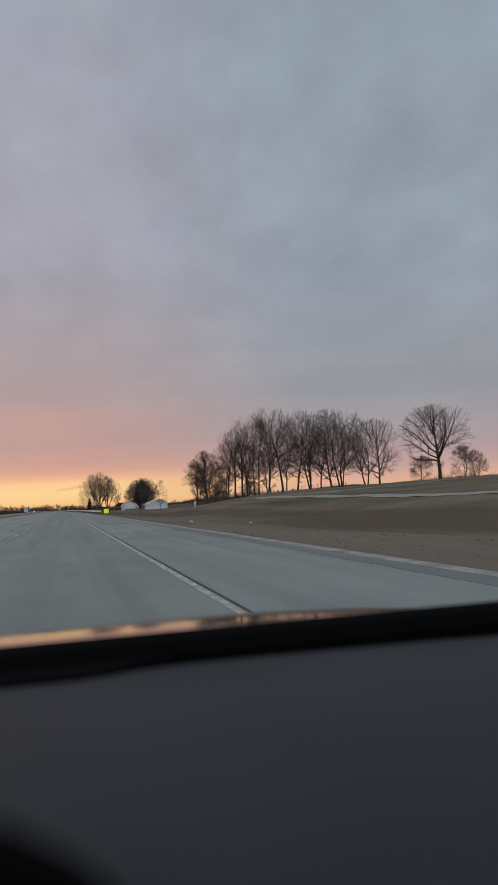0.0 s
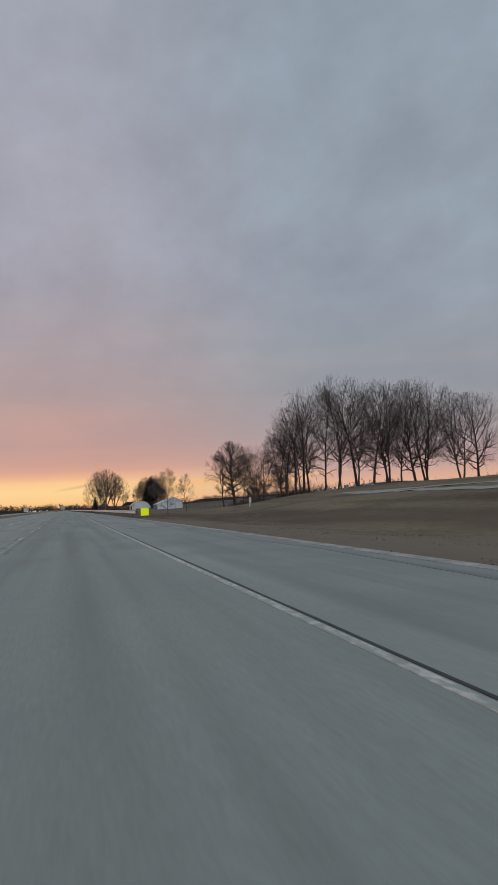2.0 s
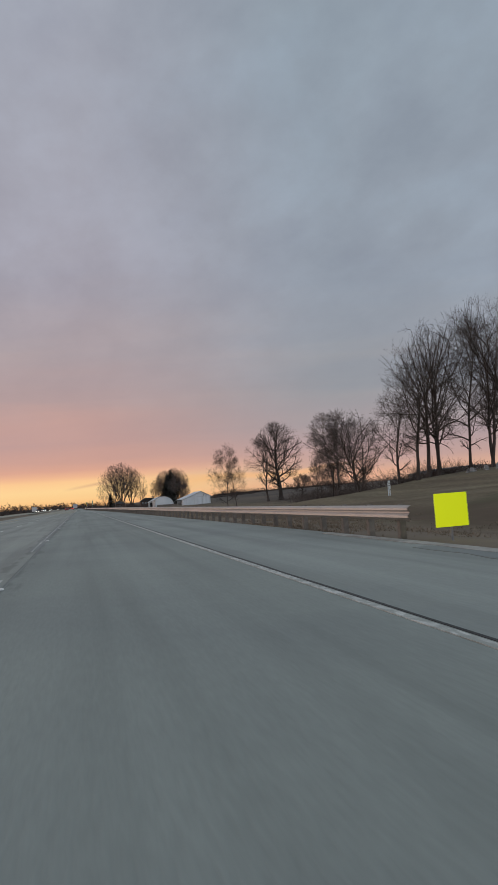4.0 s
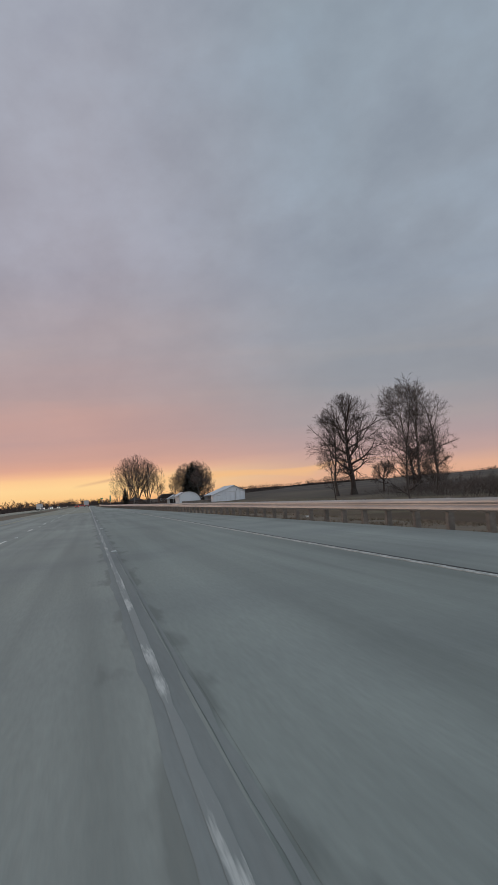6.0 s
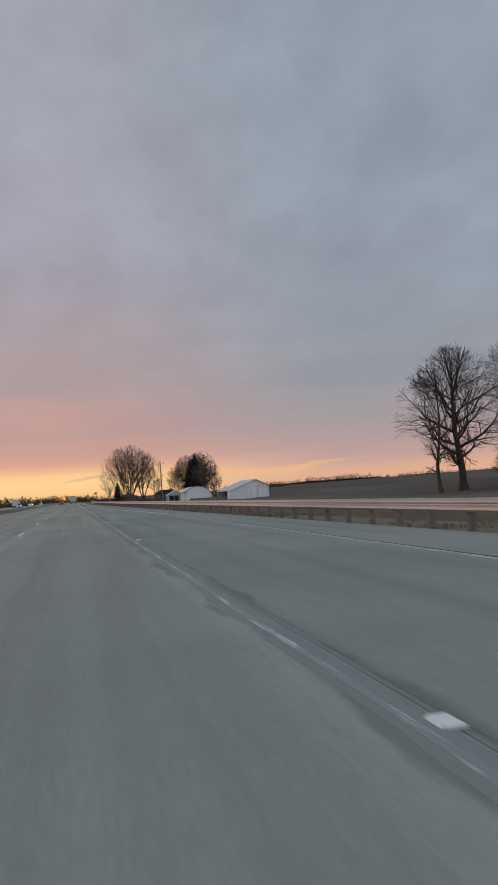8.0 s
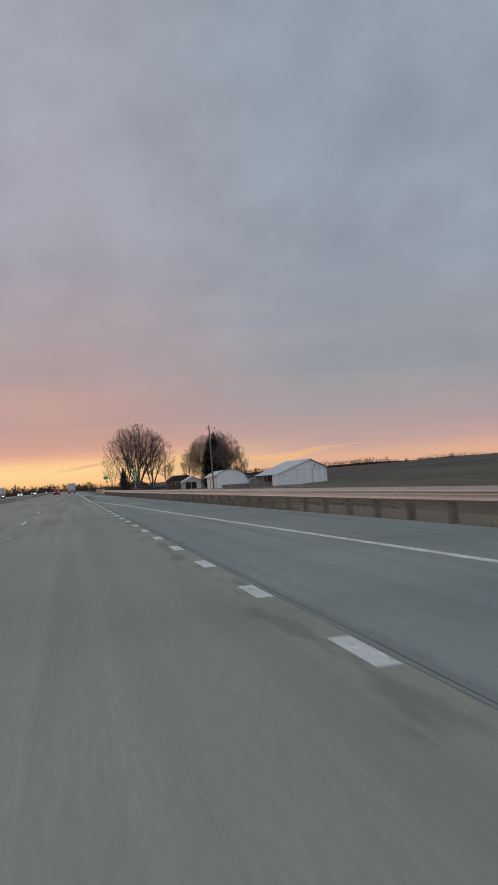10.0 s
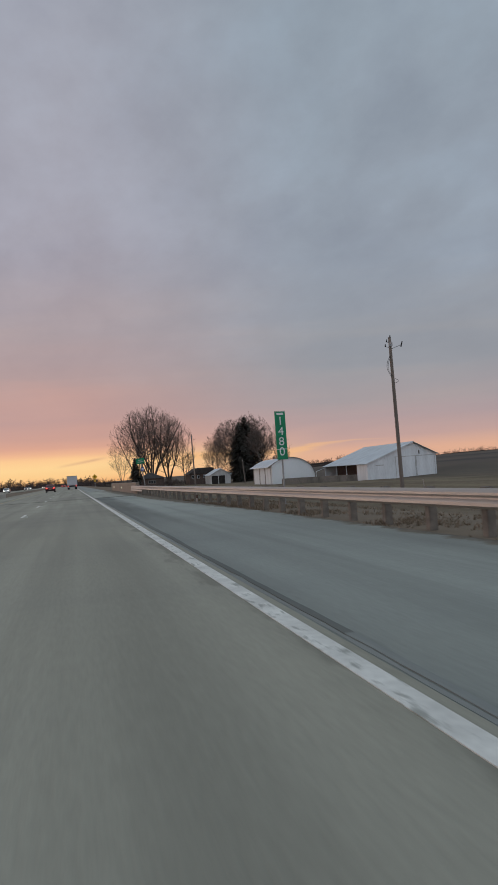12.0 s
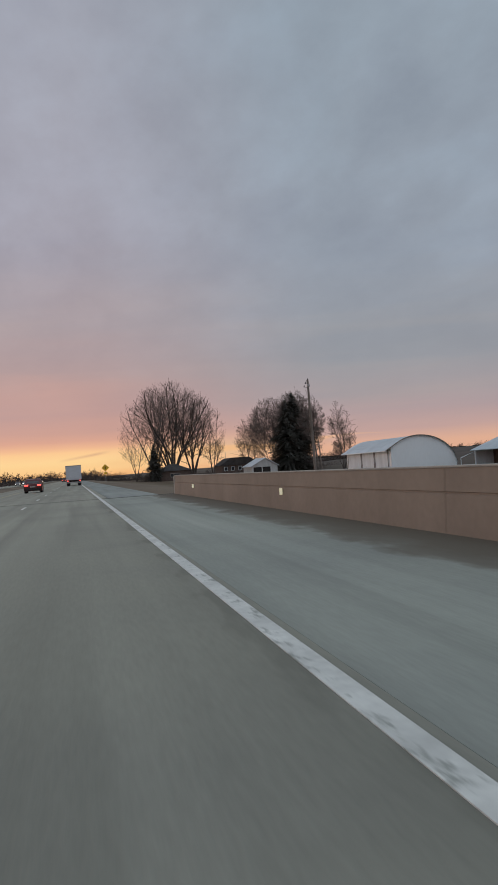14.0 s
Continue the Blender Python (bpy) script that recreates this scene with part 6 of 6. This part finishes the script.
def barn():
    y0, y1 = 540.0, 567.0
    xl, xr, xa = 57.8, 73.3, 68.2
    zb = -2.5
    ze, za, zr = 1.45, 5.25, 2.65
    th = thing("white_barn", (0, 0, 0), "large weathered white barn with a long low grey metal roof", "barn")
    xm, zm = 64.0, 3.30
    part("gable_wall", prism([(xl, zb), (xr, zb), (xr, zr), (xa, za - 0.1), (xl, ze - 0.1)], y0, y0 + 0.25), M["white_board"], th, "weathered white gable wall")
    part("back_wall", prism([(xl, zb), (xr, zb), (xr, zr), (xa, za - 0.1), (xl, ze - 0.1)], y1 - 0.25, y1), M["white_board"], th)
    part("side_wall", boxed(xr - 0.25, xr, y0 + 0.25, y1 - 0.25, zb, zr), M["white_board"], th)
    part("side_wall", boxed(xl, xl + 0.2, y0 + 0.25, y0 + 6.0, zb, ze - 0.1), M["white_board"], th)
    part("inner_wall", boxed(xl + 3.0, xl + 3.2, y0 + 6.2, y1 - 0.3, zb, ze + 1.0), M["rust"], th, "rusty brown inner wall")
    for k, yy in enumerate((y0 + 6.1, y0 + 12.5, y0 + 19.0, y1 - 0.3)):
        part("shed_post", boxed(xl + 0.02, xl + 0.2, yy, yy + 0.18, zb, ze - 0.1), M["rust"] if k == 0 else M["white_board"], th)
    part("low_wall", boxed(xl + 0.03, xl + 0.18, y0 + 6.2, y1 - 0.4, zb, -1.1), M["post"], th, "low dark board fence under the shed roof")
    for a, b in (((xl - 0.5, ze - 0.22), (xa, za)), ((xa, za), (xr + 0.5, zr - 0.22))):
        d = Vector((b[0] - a[0], b[1] - a[1])).normalized()
        nx, nz = -d.y * 0.10, d.x * 0.10
        n = 9
        for k in range(n):
            ya, yb = y0 - 0.4 + (y1 - y0 + 0.8) * k / n, y0 - 0.4 + (y1 - y0 + 0.8) * (k + 1) / n - 0.03
            part("roof_sheet", prism([a, b, (b[0] + nx, b[1] + nz), (a[0] + nx, a[1] + nz)], ya, yb), M["tin"], th)
    part("ridge_cap", prism([(xa - 0.3, za - 0.05), (xa, za + 0.16), (xa + 0.3, za - 0.05), (xa, za + 0.05)], y0 - 0.4, y1 + 0.4), M["tin"], th)
    # sliding doors on a rail
    part("door_rail", boxed(63.9, xr - 0.1, y0 - 0.14, y0 - 0.02, 2.28, 2.40), M["dull_board"], th, "grey sliding door rail")
    for a, b in ((64.0, 68.6), (68.64, 73.0)):
        d = part("sliding_door", boxed(a, b, y0 - 0.10, y0 - 0.03, zb + 0.35, 2.27), M["white_board"], th, "white boarded sliding door")
        for q in (a + 0.08, b - 0.08):
            part("batten", boxed(q - 0.04, q + 0.04, y0 - 0.14, y0 - 0.10, zb + 0.4, 2.25), M["dull_board"], d)
    part("barge_board", prism([(xl - 0.5, ze - 0.32), (xa, za - 0.10), (xa, za + 0.05), (xl - 0.5, ze - 0.17)], y0 - 0.45, y0 - 0.38), M["white_board"], th)
    part("barge_board", prism([(xa, za - 0.10), (xr + 0.5, zr - 0.32), (xr + 0.5, zr - 0.17), (xa, za + 0.05)], y0 - 0.45, y0 - 0.38), M["post"], th)
    x = xl + 0.4
    while x < 63.8:
        ztop = ze - 0.15 + (x - xl) * (za - ze) / (xa - xl)
        part("cladding_board", boxed(x, x + 0.55, y0 - 0.035, y0, zb + 0.3, ztop - 0.05), M["white_board"], th)
        x += 0.58
    w = part("vent_window", boxed(59.6, 61.4, y0 - 0.06, y0 - 0.01, 0.75, 0.92), M["dull_board"], th)
    part("gable_slot", boxed(69.4, 69.6, y0 - 0.06, y0 - 0.01, 2.7, 3.5), M["dark"], th)


barn()


def arched_shed():
    y0, y1 = 569.0, 588.0
    xl, xr = 45.2, 55.9
    zb = -2.45
    th = thing("arched_shed", (0, 0, 0), "white metal shed with a rounded roof and sliding doors", "shed")
    arc = []
    for k in range(21):
        s = k / 20
        x = xl + (xr - xl) * s
        a = (x - 49.6) / (6.35 if x > 49.6 else 4.7)
        arc.append((x, 4.1 - (5.0 * (1 - math.sqrt(max(1 - a * a, 0))) if x > 49.6 else 1.75 * a * a)))
    part("end_wall", prism([(xl, zb), (xr, zb)] + arc[::-1], y0, y0 + 0.15), M["white_metal"], th, "pale corrugated end wall")
    part("back_wall", prism([(xl, zb), (xr, zb)] + arc[::-1], y1 - 0.15, y1), M["white_metal"], th)
    n = 10
    over = [(xl - 1.0, arc[0][1] - 0.55)] + arc
    for k in range(n):
        ya, yb = y0 - 0.25 + (y1 - y0 + 0.6) * k / n, y0 - 0.25 + (y1 - y0 + 0.6) * (k + 1) / n - 0.03
        part("roof_sheet", prism(over + [(x, z + 0.08) for x, z in over[::-1]], ya, yb), M["tin"], th)
    part("verge_trim", prism([(x, z + 0.02) for x, z in over] + [(x, z + 0.17) for x, z in over[::-1]], y0 - 0.34, y0 - 0.26), M["post"], th, "dark verge trim")
    part("side_wall", boxed(xl, xl + 0.12, y0 + 0.15, y1 - 0.15, zb, arc[0][1]), M["white_metal"], th)
    for k, (a, b) in enumerate(((y0 + 1.0, y0 + 6.2), (y0 + 6.5, y0 + 11.8), (y0 + 12.1, y1 - 0.8))):
        d = part("sliding_door", boxed(xl - 0.12, xl - 0.02, a, b, zb + 0.15, arc[0][1] - 0.25), M["white_board"], th, "white sliding door")
        for q in (a, b - 0.12):
            part("door_edge", boxed(xl - 0.16, xl - 0.12, q, q + 0.12, zb + 0.15, arc[0][1] - 0.25), M["rust"], d)
    part("corner_trim", boxed(xl - 0.04, xl + 0.1, y0 - 0.05, y0 + 0.05, zb, arc[0][1]), M["white_board"], th)


arched_shed()


def bunk_wall():
    p, q = Vector((45.3, 561.0, 0)), Vector((58.0, 546.2, 0))
    run = q - p
    turn = math.degrees(math.atan2(run.y, run.x))
    th = thing("feed_bunk_wall", p, "low stained concrete wall across the farmyard", "wall", turn=turn)
    n, step = 6, run.length / 6
    for k in range(n):
        top = -0.74 + 0.02 * (k % 2) - 0.06 * (k == n - 1)
        part("wall_panel", boxed(step * k, step * (k + 1) - 0.03, -0.12, 0.12, -3.2, top, 0.02), M["yard_concrete"], th)
    part("end_ramp", prism([(run.length, -3.2), (run.length + 0.9, -3.2), (run.length + 0.9, -2.0), (run.length, -0.82)], -0.12, 0.12), M["yard_concrete"], th)


def loading_rail():
    th = thing("loading_rail", (0, 0, 0), "white sloping rail on a post beside the open shed", "rail")
    part("rail", rodded((55.6, 567.2, 0.28), (57.7, 567.2, 1.02), 0.06), M["white_board"], th)
    part("post", rodded((55.6, 567.2, -3.0), (55.6, 567.2, 0.30), 0.06), M["white_board"], th)


loading_rail()
bunk_wall()


def hut():
    th = thing("brick_hut", (0, 0, 0), "small dark brick bungalow with a hipped shingle roof", "house")
    x0, x1, y0, y1, zb, ze, zt = 26.4, 37.0, 717.0, 727.0, -2.9, 1.6, 3.95
    part("wall", boxed(x0, x1, y0, y1, zb, ze), M["brick"], th)
    bm = bmesh.new()
    a = [bm.verts.new(p) for p in ((x0 - 0.6, y0 - 0.6, ze - 0.1), (x1 + 0.6, y0 - 0.6, ze - 0.1), (x1 + 0.6, y1 + 0.6, ze - 0.1), (x0 - 0.6, y1 + 0.6, ze - 0.1), (x0 + 4.6, (y0 + y1) / 2, zt), (x1 - 4.6, (y0 + y1) / 2, zt))]
    for f in ((0, 1, 5, 4), (1, 2, 5), (2, 3, 4, 5), (3, 0, 4), (3, 2, 1, 0)):
        bm.faces.new([a[i] for i in f])
    part("roof", bm, M["shingle"], th)
    w = part("window", boxed(30.2, 33.4, y0 - 0.06, y0 + 0.05, -0.6, 0.7), M["cap"], th, "white framed window")
    for k in range(3):
        part("pane", boxed(30.32 + 1.03 * k, 31.24 + 1.03 * k, y0 - 0.09, y0 - 0.06, -0.5, 0.6), M["glass"], w)
    part("corner_post", boxed(x0 - 0.1, x0 + 0.12, y0 - 0.1, y0 + 0.1, zb, ze), M["white_board"], th)


hut()


def garage():
    th = thing("white_garage", (0, 0, 0), "small white garage with a dark open door", "garage")
    x0, x1, y0, y1, zb, ze, za = 52.4, 60.6, 692.0, 704.0, -3.2, 1.15, 3.45
    xa = (x0 + x1) / 2 + 0.3
    part("front_wall", prism([(x0, zb), (x1, zb), (x1, ze), (xa, za), (x0, ze)], y0, y0 + 0.2), M["dull_board"], th)
    part("back_wall", prism([(x0, zb), (x1, zb), (x1, ze), (xa, za), (x0, ze)], y1 - 0.2, y1), M["dull_board"], th)
    part("side_wall", boxed(x0, x0 + 0.2, y0 + 0.2, y1 - 0.2, zb, ze), M["dull_board"], th)
    part("side_wall", boxed(x1 - 0.2, x1, y0 + 0.2, y1 - 0.2, zb, ze), M["dull_board"], th)
    # dark panel on the closed wall stands in for shade inside the doorway
    part("door_opening", boxed(52.9, 58.3, y0 - 0.05, y0 + 0.02, zb, 0.8), M["dark"], th, "dark panel for the shaded open garage doorway")
    part("roof", prism([(x0 - 0.5, ze - 0.2), (xa, za + 0.05), (x1 + 0.5, ze - 0.2), (x1 + 0.5, ze - 0.05), (xa, za + 0.22), (x0 - 0.5, ze - 0.05)], y0 - 0.5, y1 + 0.4), M["tin"], th)
    part("door_post", boxed(55.5, 55.75, y0 - 0.1, y0 + 0.05, zb, 0.8), M["dull_board"], th)


garage()


def farmhouse():
    th = thing("farmhouse", (0, 0, 0), "low dark farmhouse with brown walls behind the garage", "house")
    x0, x1, y0, y1, zb, ze, za = 48.6, 62.0, 722.0, 734.0, -3.4, 2.2, 4.7
    part("wall", boxed(x0, x1, y0, y1, zb, ze), M["brick"], th)
    part("roof", prism([(x0 - 0.6, ze - 0.1), (x1 + 0.6, ze - 0.1), (x1 - 3.5, za), (x0 + 3.5, za)], y0 - 0.6, y1 + 0.6), M["shingle"], th)
    for a in (49.6, 52.0, 54.6):
        w = part("window", boxed(a, a + 1.2, y0 - 0.06, y0 + 0.04, 0.2, 1.6), M["white_board"], th, "white framed window")
        part("pane", boxed(a + 0.1, a + 1.1, y0 - 0.09, y0 - 0.06, 0.3, 1.5), M["glass"], w)
    part("aerial", rodded((51.5, 728, ze), (51.5, 728, 7.2), 0.05), M["galv"], th)


farmhouse()


def depot():
    th = thing("long_grey_building", (0, 0, 0), "long grey building with a low curved roof behind the trees", "building")
    x0, x1, y0, y1, zb, ze, za = 135.0, 169.0, 386.0, 410.0, -0.5, 4.0, 6.2
    arc = [(x0 + (x1 - x0) * k / 12, ze + (za - ze) * math.sin(math.pi * (0.08 + 0.84 * k / 12))) for k in range(13)]
    part("wall", prism([(x0, zb), (x1, zb)] + arc[::-1], y0, y1), M["cap"], th)
    part("roof", prism([(x, z + 0.02) for x, z in arc] + [(x, z + 0.25) for x, z in arc[::-1]], y0 - 1.4, y1 + 0.4), M["grey_roof"], th)
    for k in range(5):
        part("dock_door", boxed(x0 + 3 + 6 * k, x0 + 6.4 + 6 * k, y0 - 0.05, y0 + 0.02, zb + 1.0, 3.0), M["grey_roof"], th)


depot()

# ---- vehicles ----


def wheel(parent, x, y, r, w):
    t = part("wheel", rodded((x - w / 2, y, r), (x + w / 2, y, r), r, sides=20), M["rubber"], parent)
    part("rim", rodded((x - w / 2 - 0.01, y, r), (x + w / 2 + 0.01, y, r), r * 0.6, sides=14), M["galv"], t)


def saloon(x, y, paint, label, facing=1, lamps="tail", group=""):
    """A car; facing 1 drives away along the road, -1 towards the viewer."""
    th = thing("car", (x, y, 0), label, "car", group, turn=0 if facing > 0 else 180)
    prof = [(-2.35, 0.30), (-2.38, 0.62), (-2.30, 0.92), (-1.75, 1.00), (-1.05, 1.40), (-0.4, 1.46), (0.35, 1.42), (1.05, 1.02), (2.0, 0.88), (2.32, 0.66), (2.35, 0.32), (1.9, 0.22), (-1.9, 0.22)]
    bm = bmesh.new()
    rows = []
    for s, f in ((-0.92, 0.0), (-0.86, 0.03), (0.86, 0.03), (0.92, 0.0)):
        rows.append([bm.verts.new((s * (1 - 0.18 * max(0, z - 0.95) / 0.5), yy, z + (f if z > 0.4 else -f * 0.5))) for yy, z in prof])
    for a, b in zip(rows, rows[1:]):
        for i in range(len(prof)):
            j = (i + 1) % len(prof)
            bm.faces.new((a[i], a[j], b[j], b[i]))
    bm.faces.new(rows[0][::-1])
    bm.faces.new(rows[-1])
    part("body", bm, M[paint], th)
    part("rear_window", prism([(-0.66, 0), (0.66, 0), (0.58, 0.36), (-0.58, 0.36)], -0.01, 0.01), M["glass"], th).matrix_basis = pose(0, -1.72, 1.05, -60, 0, 0)
    part("windscreen", prism([(-0.68, 0), (0.68, 0), (0.60, 0.62), (-0.60, 0.62)], -0.01, 0.01), M["glass"], th).matrix_basis = pose(0, 1.02, 1.06, 59, 0, 0)
    for s in (-1, 1):
        part("side_window", boxed(s * 0.87 - 0.015, s * 0.87 + 0.015, -1.0, 0.6, 1.03, 1.30), M["glass"], th)
        part("tail_lamp", boxed(s * 0.66 - 0.20, s * 0.66 + 0.20, -2.42, -2.30, 0.74, 0.90, 0.02), M["red_lamp"], th, "lit red tail lamp")
        part("head_lamp", boxed(s * 0.66 - 0.17, s * 0.66 + 0.17, 2.22, 2.36, 0.60, 0.74, 0.02), M["head_lamp"] if lamps == "head" else M["glass"], th, "white headlamp")
        wheel(th, s * 0.80, 1.42, 0.33, 0.22)
        wheel(th, s * 0.80, -1.42, 0.33, 0.22)
    part("bumper", boxed(-0.86, 0.86, -2.46, -2.34, 0.30, 0.52, 0.03), M["black"], th)
    part("plate_bar", boxed(-0.26, 0.26, -2.43, -2.39, 0.60, 0.72), M["cap"], th)
    return th


def lorry(x, y, label, facing=1, paint="trailer"):
    th = thing("box_truck", (x, y, 0), label, "truck", turn=0 if facing > 0 else 180)
    box_ = part("cargo_box", boxed(-1.28, 1.28, -6.0, 6.0, 1.0, 3.42, 0.10), M[paint], th)
    part("door_panel", boxed(-1.18, -0.02, -6.04, -6.0, 1.10, 3.30), M[paint], box_)
    part("door_panel", boxed(0.02, 1.18, -6.04, -6.0, 1.10, 3.30), M[paint], box_)
    part("top_rail", boxed(-1.29, 1.29, -6.06, -5.9, 3.32, 3.44), M["galv"], box_)
    part("chassis", boxed(-0.9, 0.9, -5.8, 8.2, 0.70, 0.99), M["black"], th)
    part("cab", boxed(-1.2, 1.2, 6.3, 8.5, 0.6, 2.8, 0.15), M["car_white"], th)
    part("rear_bumper", boxed(-1.15, 1.15, -6.05, -5.9, 0.5, 0.66), M["galv"], th)
    for s in (-1, 1):
        part("mud_flap", boxed(s * 0.9 - 0.3, s * 0.9 + 0.3, -5.3, -5.27, 0.25, 1.0), M["rubber"], th)
        part("tail_lamp", boxed(s * 1.0 - 0.12, s * 1.0 + 0.12, -6.08, -6.0, 0.78, 0.92), M["red_lamp"], th, "lit red tail lamp")
        for yy in (-4.4, -3.2, 7.4):
            wheel(th, s * 0.95, yy, 0.5, 0.5)
    return th


lorry(-1.35, 600, "white box truck driving ahead in the near lane")
saloon(-5.6, 548, "car_red", "dark red saloon with lit tail lamps in the outer lane")
saloon(-1.9, 760, "car_grey", "grey saloon far ahead with lit tail lamps")
saloon(-5.5, 800, "car_red", "dark saloon far ahead with lit tail lamps")
for i, (x, y) in enumerate(((-21.8, 560), (-21.8, 648), (-25.4, 700), (-21.8, 760), (-25.4, 860), (-21.8, 980))):
    saloon(x, y, ("car_grey", "car_white", "car_red")[i % 3], "oncoming car with lit headlamps on the far carriageway", -1, "head", "oncoming cars")
lorry(-25.6, 600, "white box truck oncoming on the far carriageway", -1)


def own_car():
    """The front of the car that carries the camera, as it stands at the start: dashboard, cowl and bonnet."""
    cx = 2.45
    th = thing("open_car_front", (cx, 0.0, 0.0), "dark car front with matt grey dashboard and glossy bonnet", "car")
    # dashboard: a broad matt shelf with a rounded near edge
    bm = bmesh.new()
    prof = [(0.36, 0.60), (0.36, 0.86), (0.38, 0.935), (0.42, 0.972), (0.50, 0.984), (0.80, 0.988), (1.05, 0.984), (1.10, 0.978), (1.10, 0.60)]
    cols = [-0.90, -0.60, -0.30, 0.0, 0.30, 0.60, 0.90]
    rows = [[bm.verts.new((x, y - 0.02 * (x / 0.9) ** 2, z - 0.008 * (abs(x) / 0.9) ** 3)) for y, z in prof] for x in cols]
    for a, b in zip(rows, rows[1:]):
        for i in range(len(prof)):
            j = (i + 1) % len(prof)
            bm.faces.new((a[i], a[j], b[j], b[i]))
    bm.faces.new(rows[0][::-1])
    bm.faces.new(rows[-1])
    dash = part("dashboard", bm, M["dash"], th, "matt dark grey dashboard")
    dash.data.polygons.foreach_set("use_smooth", [True] * len(dash.data.polygons))
    bm = bmesh.new()
    plan = [(-0.62, 1.03), (0.07, 1.032), (0.12, 1.046), (0.16, 1.075), (0.21, 1.097), (-0.62, 1.097)]
    lo, hi = [[bm.verts.new((x, y, z)) for x, y in plan] for z in (0.97, 0.9915)]
    bm.faces.new(hi)
    bm.faces.new(lo[::-1])
    for i in range(len(plan)):
        j = (i + 1) % len(plan)
        bm.faces.new((lo[i], lo[j], hi[j], hi[i]))
    vent = part("defroster_vent", bm, M["trim_black"], dash, "black defroster vent")
    bm = prism([(1.105, 0.94), (1.105, 0.990), (1.125, 1.008), (1.165, 1.014), (1.20, 1.004), (1.24, 0.94)], -0.90, 0.90)
    bmesh.ops.transform(bm, matrix=Matrix(((0, 1, 0, 0), (1, 0, 0, 0), (0, 0, 1, 0), (0, 0, 0, 1))), verts=bm.verts)
    part("cowl_panel", bm, M["trim_black"], th, "black rubber cowl strip")
    # bonnet
    bm = bmesh.new()
    prof = [(1.20, 0.9995), (1.30, 0.9945), (1.40, 0.9885), (1.49, 0.982), (1.58, 0.972), (1.72, 0.950), (1.95, 0.905), (2.20, 0.850), (2.45, 0.770), (2.55, 0.70)]
    cols = [-0.76, -0.66, -0.45, -0.2, 0.0, 0.2, 0.45, 0.66, 0.76]
    rows = [[bm.verts.new((x, y, z - 0.020 * (abs(x) / 0.76) ** 4)) for y, z in prof] for x in cols]
    under = [[bm.verts.new((v.co.x, v.co.y, v.co.z - 0.02)) for v in r] for r in rows]
    for g_, flip in ((rows, 1), (under, -1)):
        for a, b in zip(g_, g_[1:]):
            for i in range(len(prof) - 1):
                q = (a[i], a[i + 1], b[i + 1], b[i])
                bm.faces.new(q if flip > 0 else q[::-1])
    bon = part("bonnet", bm, M["bonnet"], th, "glossy dark bonnet")
    bon.data.polygons.foreach_set("use_smooth", [True] * len(bon.data.polygons))
    for s in (-1, 1):
        part("front_wing", boxed(s * 0.84 - 0.075, s * 0.84 + 0.075, 0.40, 2.50, 0.34, 0.76, 0.05), M["bonnet"], th)
        wheel(th, s * 0.76, 2.00, 0.33, 0.21)
        part("headlamp", boxed(s * 0.62 - 0.15, s * 0.62 + 0.15, 2.48, 2.58, 0.58, 0.70, 0.02), M["glass"], th)
    part("bumper", boxed(-0.88, 0.88, 2.46, 2.66, 0.26, 0.56, 0.05), M["bonnet"], th)
    part("firewall", boxed(-0.74, 0.74, 1.12, 1.18, 0.25, 0.935), M["black"], th)
    part("floor_pan", boxed(-0.74, 0.74, 0.36, 2.46, 0.20, 0.25), M["black"], th)
    bm = bmesh.new()
    R, t = 0.172, 0.019
    for i in range(40):
        for j in range(10):
            a, b = 6.28319 * i / 40, 6.28319 * j / 10
            bm.verts.new(((R + t * math.cos(b)) * math.cos(a), t * math.sin(b), (R + t * math.cos(b)) * math.sin(a)))
    bm.verts.ensure_lookup_table()
    for i in range(40):
        for j in range(10):
            bm.faces.new([bm.verts[k] for k in (i * 10 + j, ((i + 1) % 40) * 10 + j, ((i + 1) % 40) * 10 + (j + 1) % 10, i * 10 + (j + 1) % 10)])
    w = part("steering_wheel", bm, M["trim_black"], th, "black steering wheel")
    w.matrix_basis = pose(2.398 - cx, 0.385, 0.880, -10, 0, 0)
    part("hub", boxed(-0.07, 0.07, -0.01, 0.04, -0.07, 0.05, 0.02), M["black"], w)
    part("spoke", boxed(-0.17, 0.17, 0.0, 0.02, -0.02, 0.015, 0.004), M["black"], w)
    part("column", rodded((2.412 - cx, 0.39, 0.885), (2.412 - cx, 0.80, 0.70), 0.03), M["black"], th)


own_car()
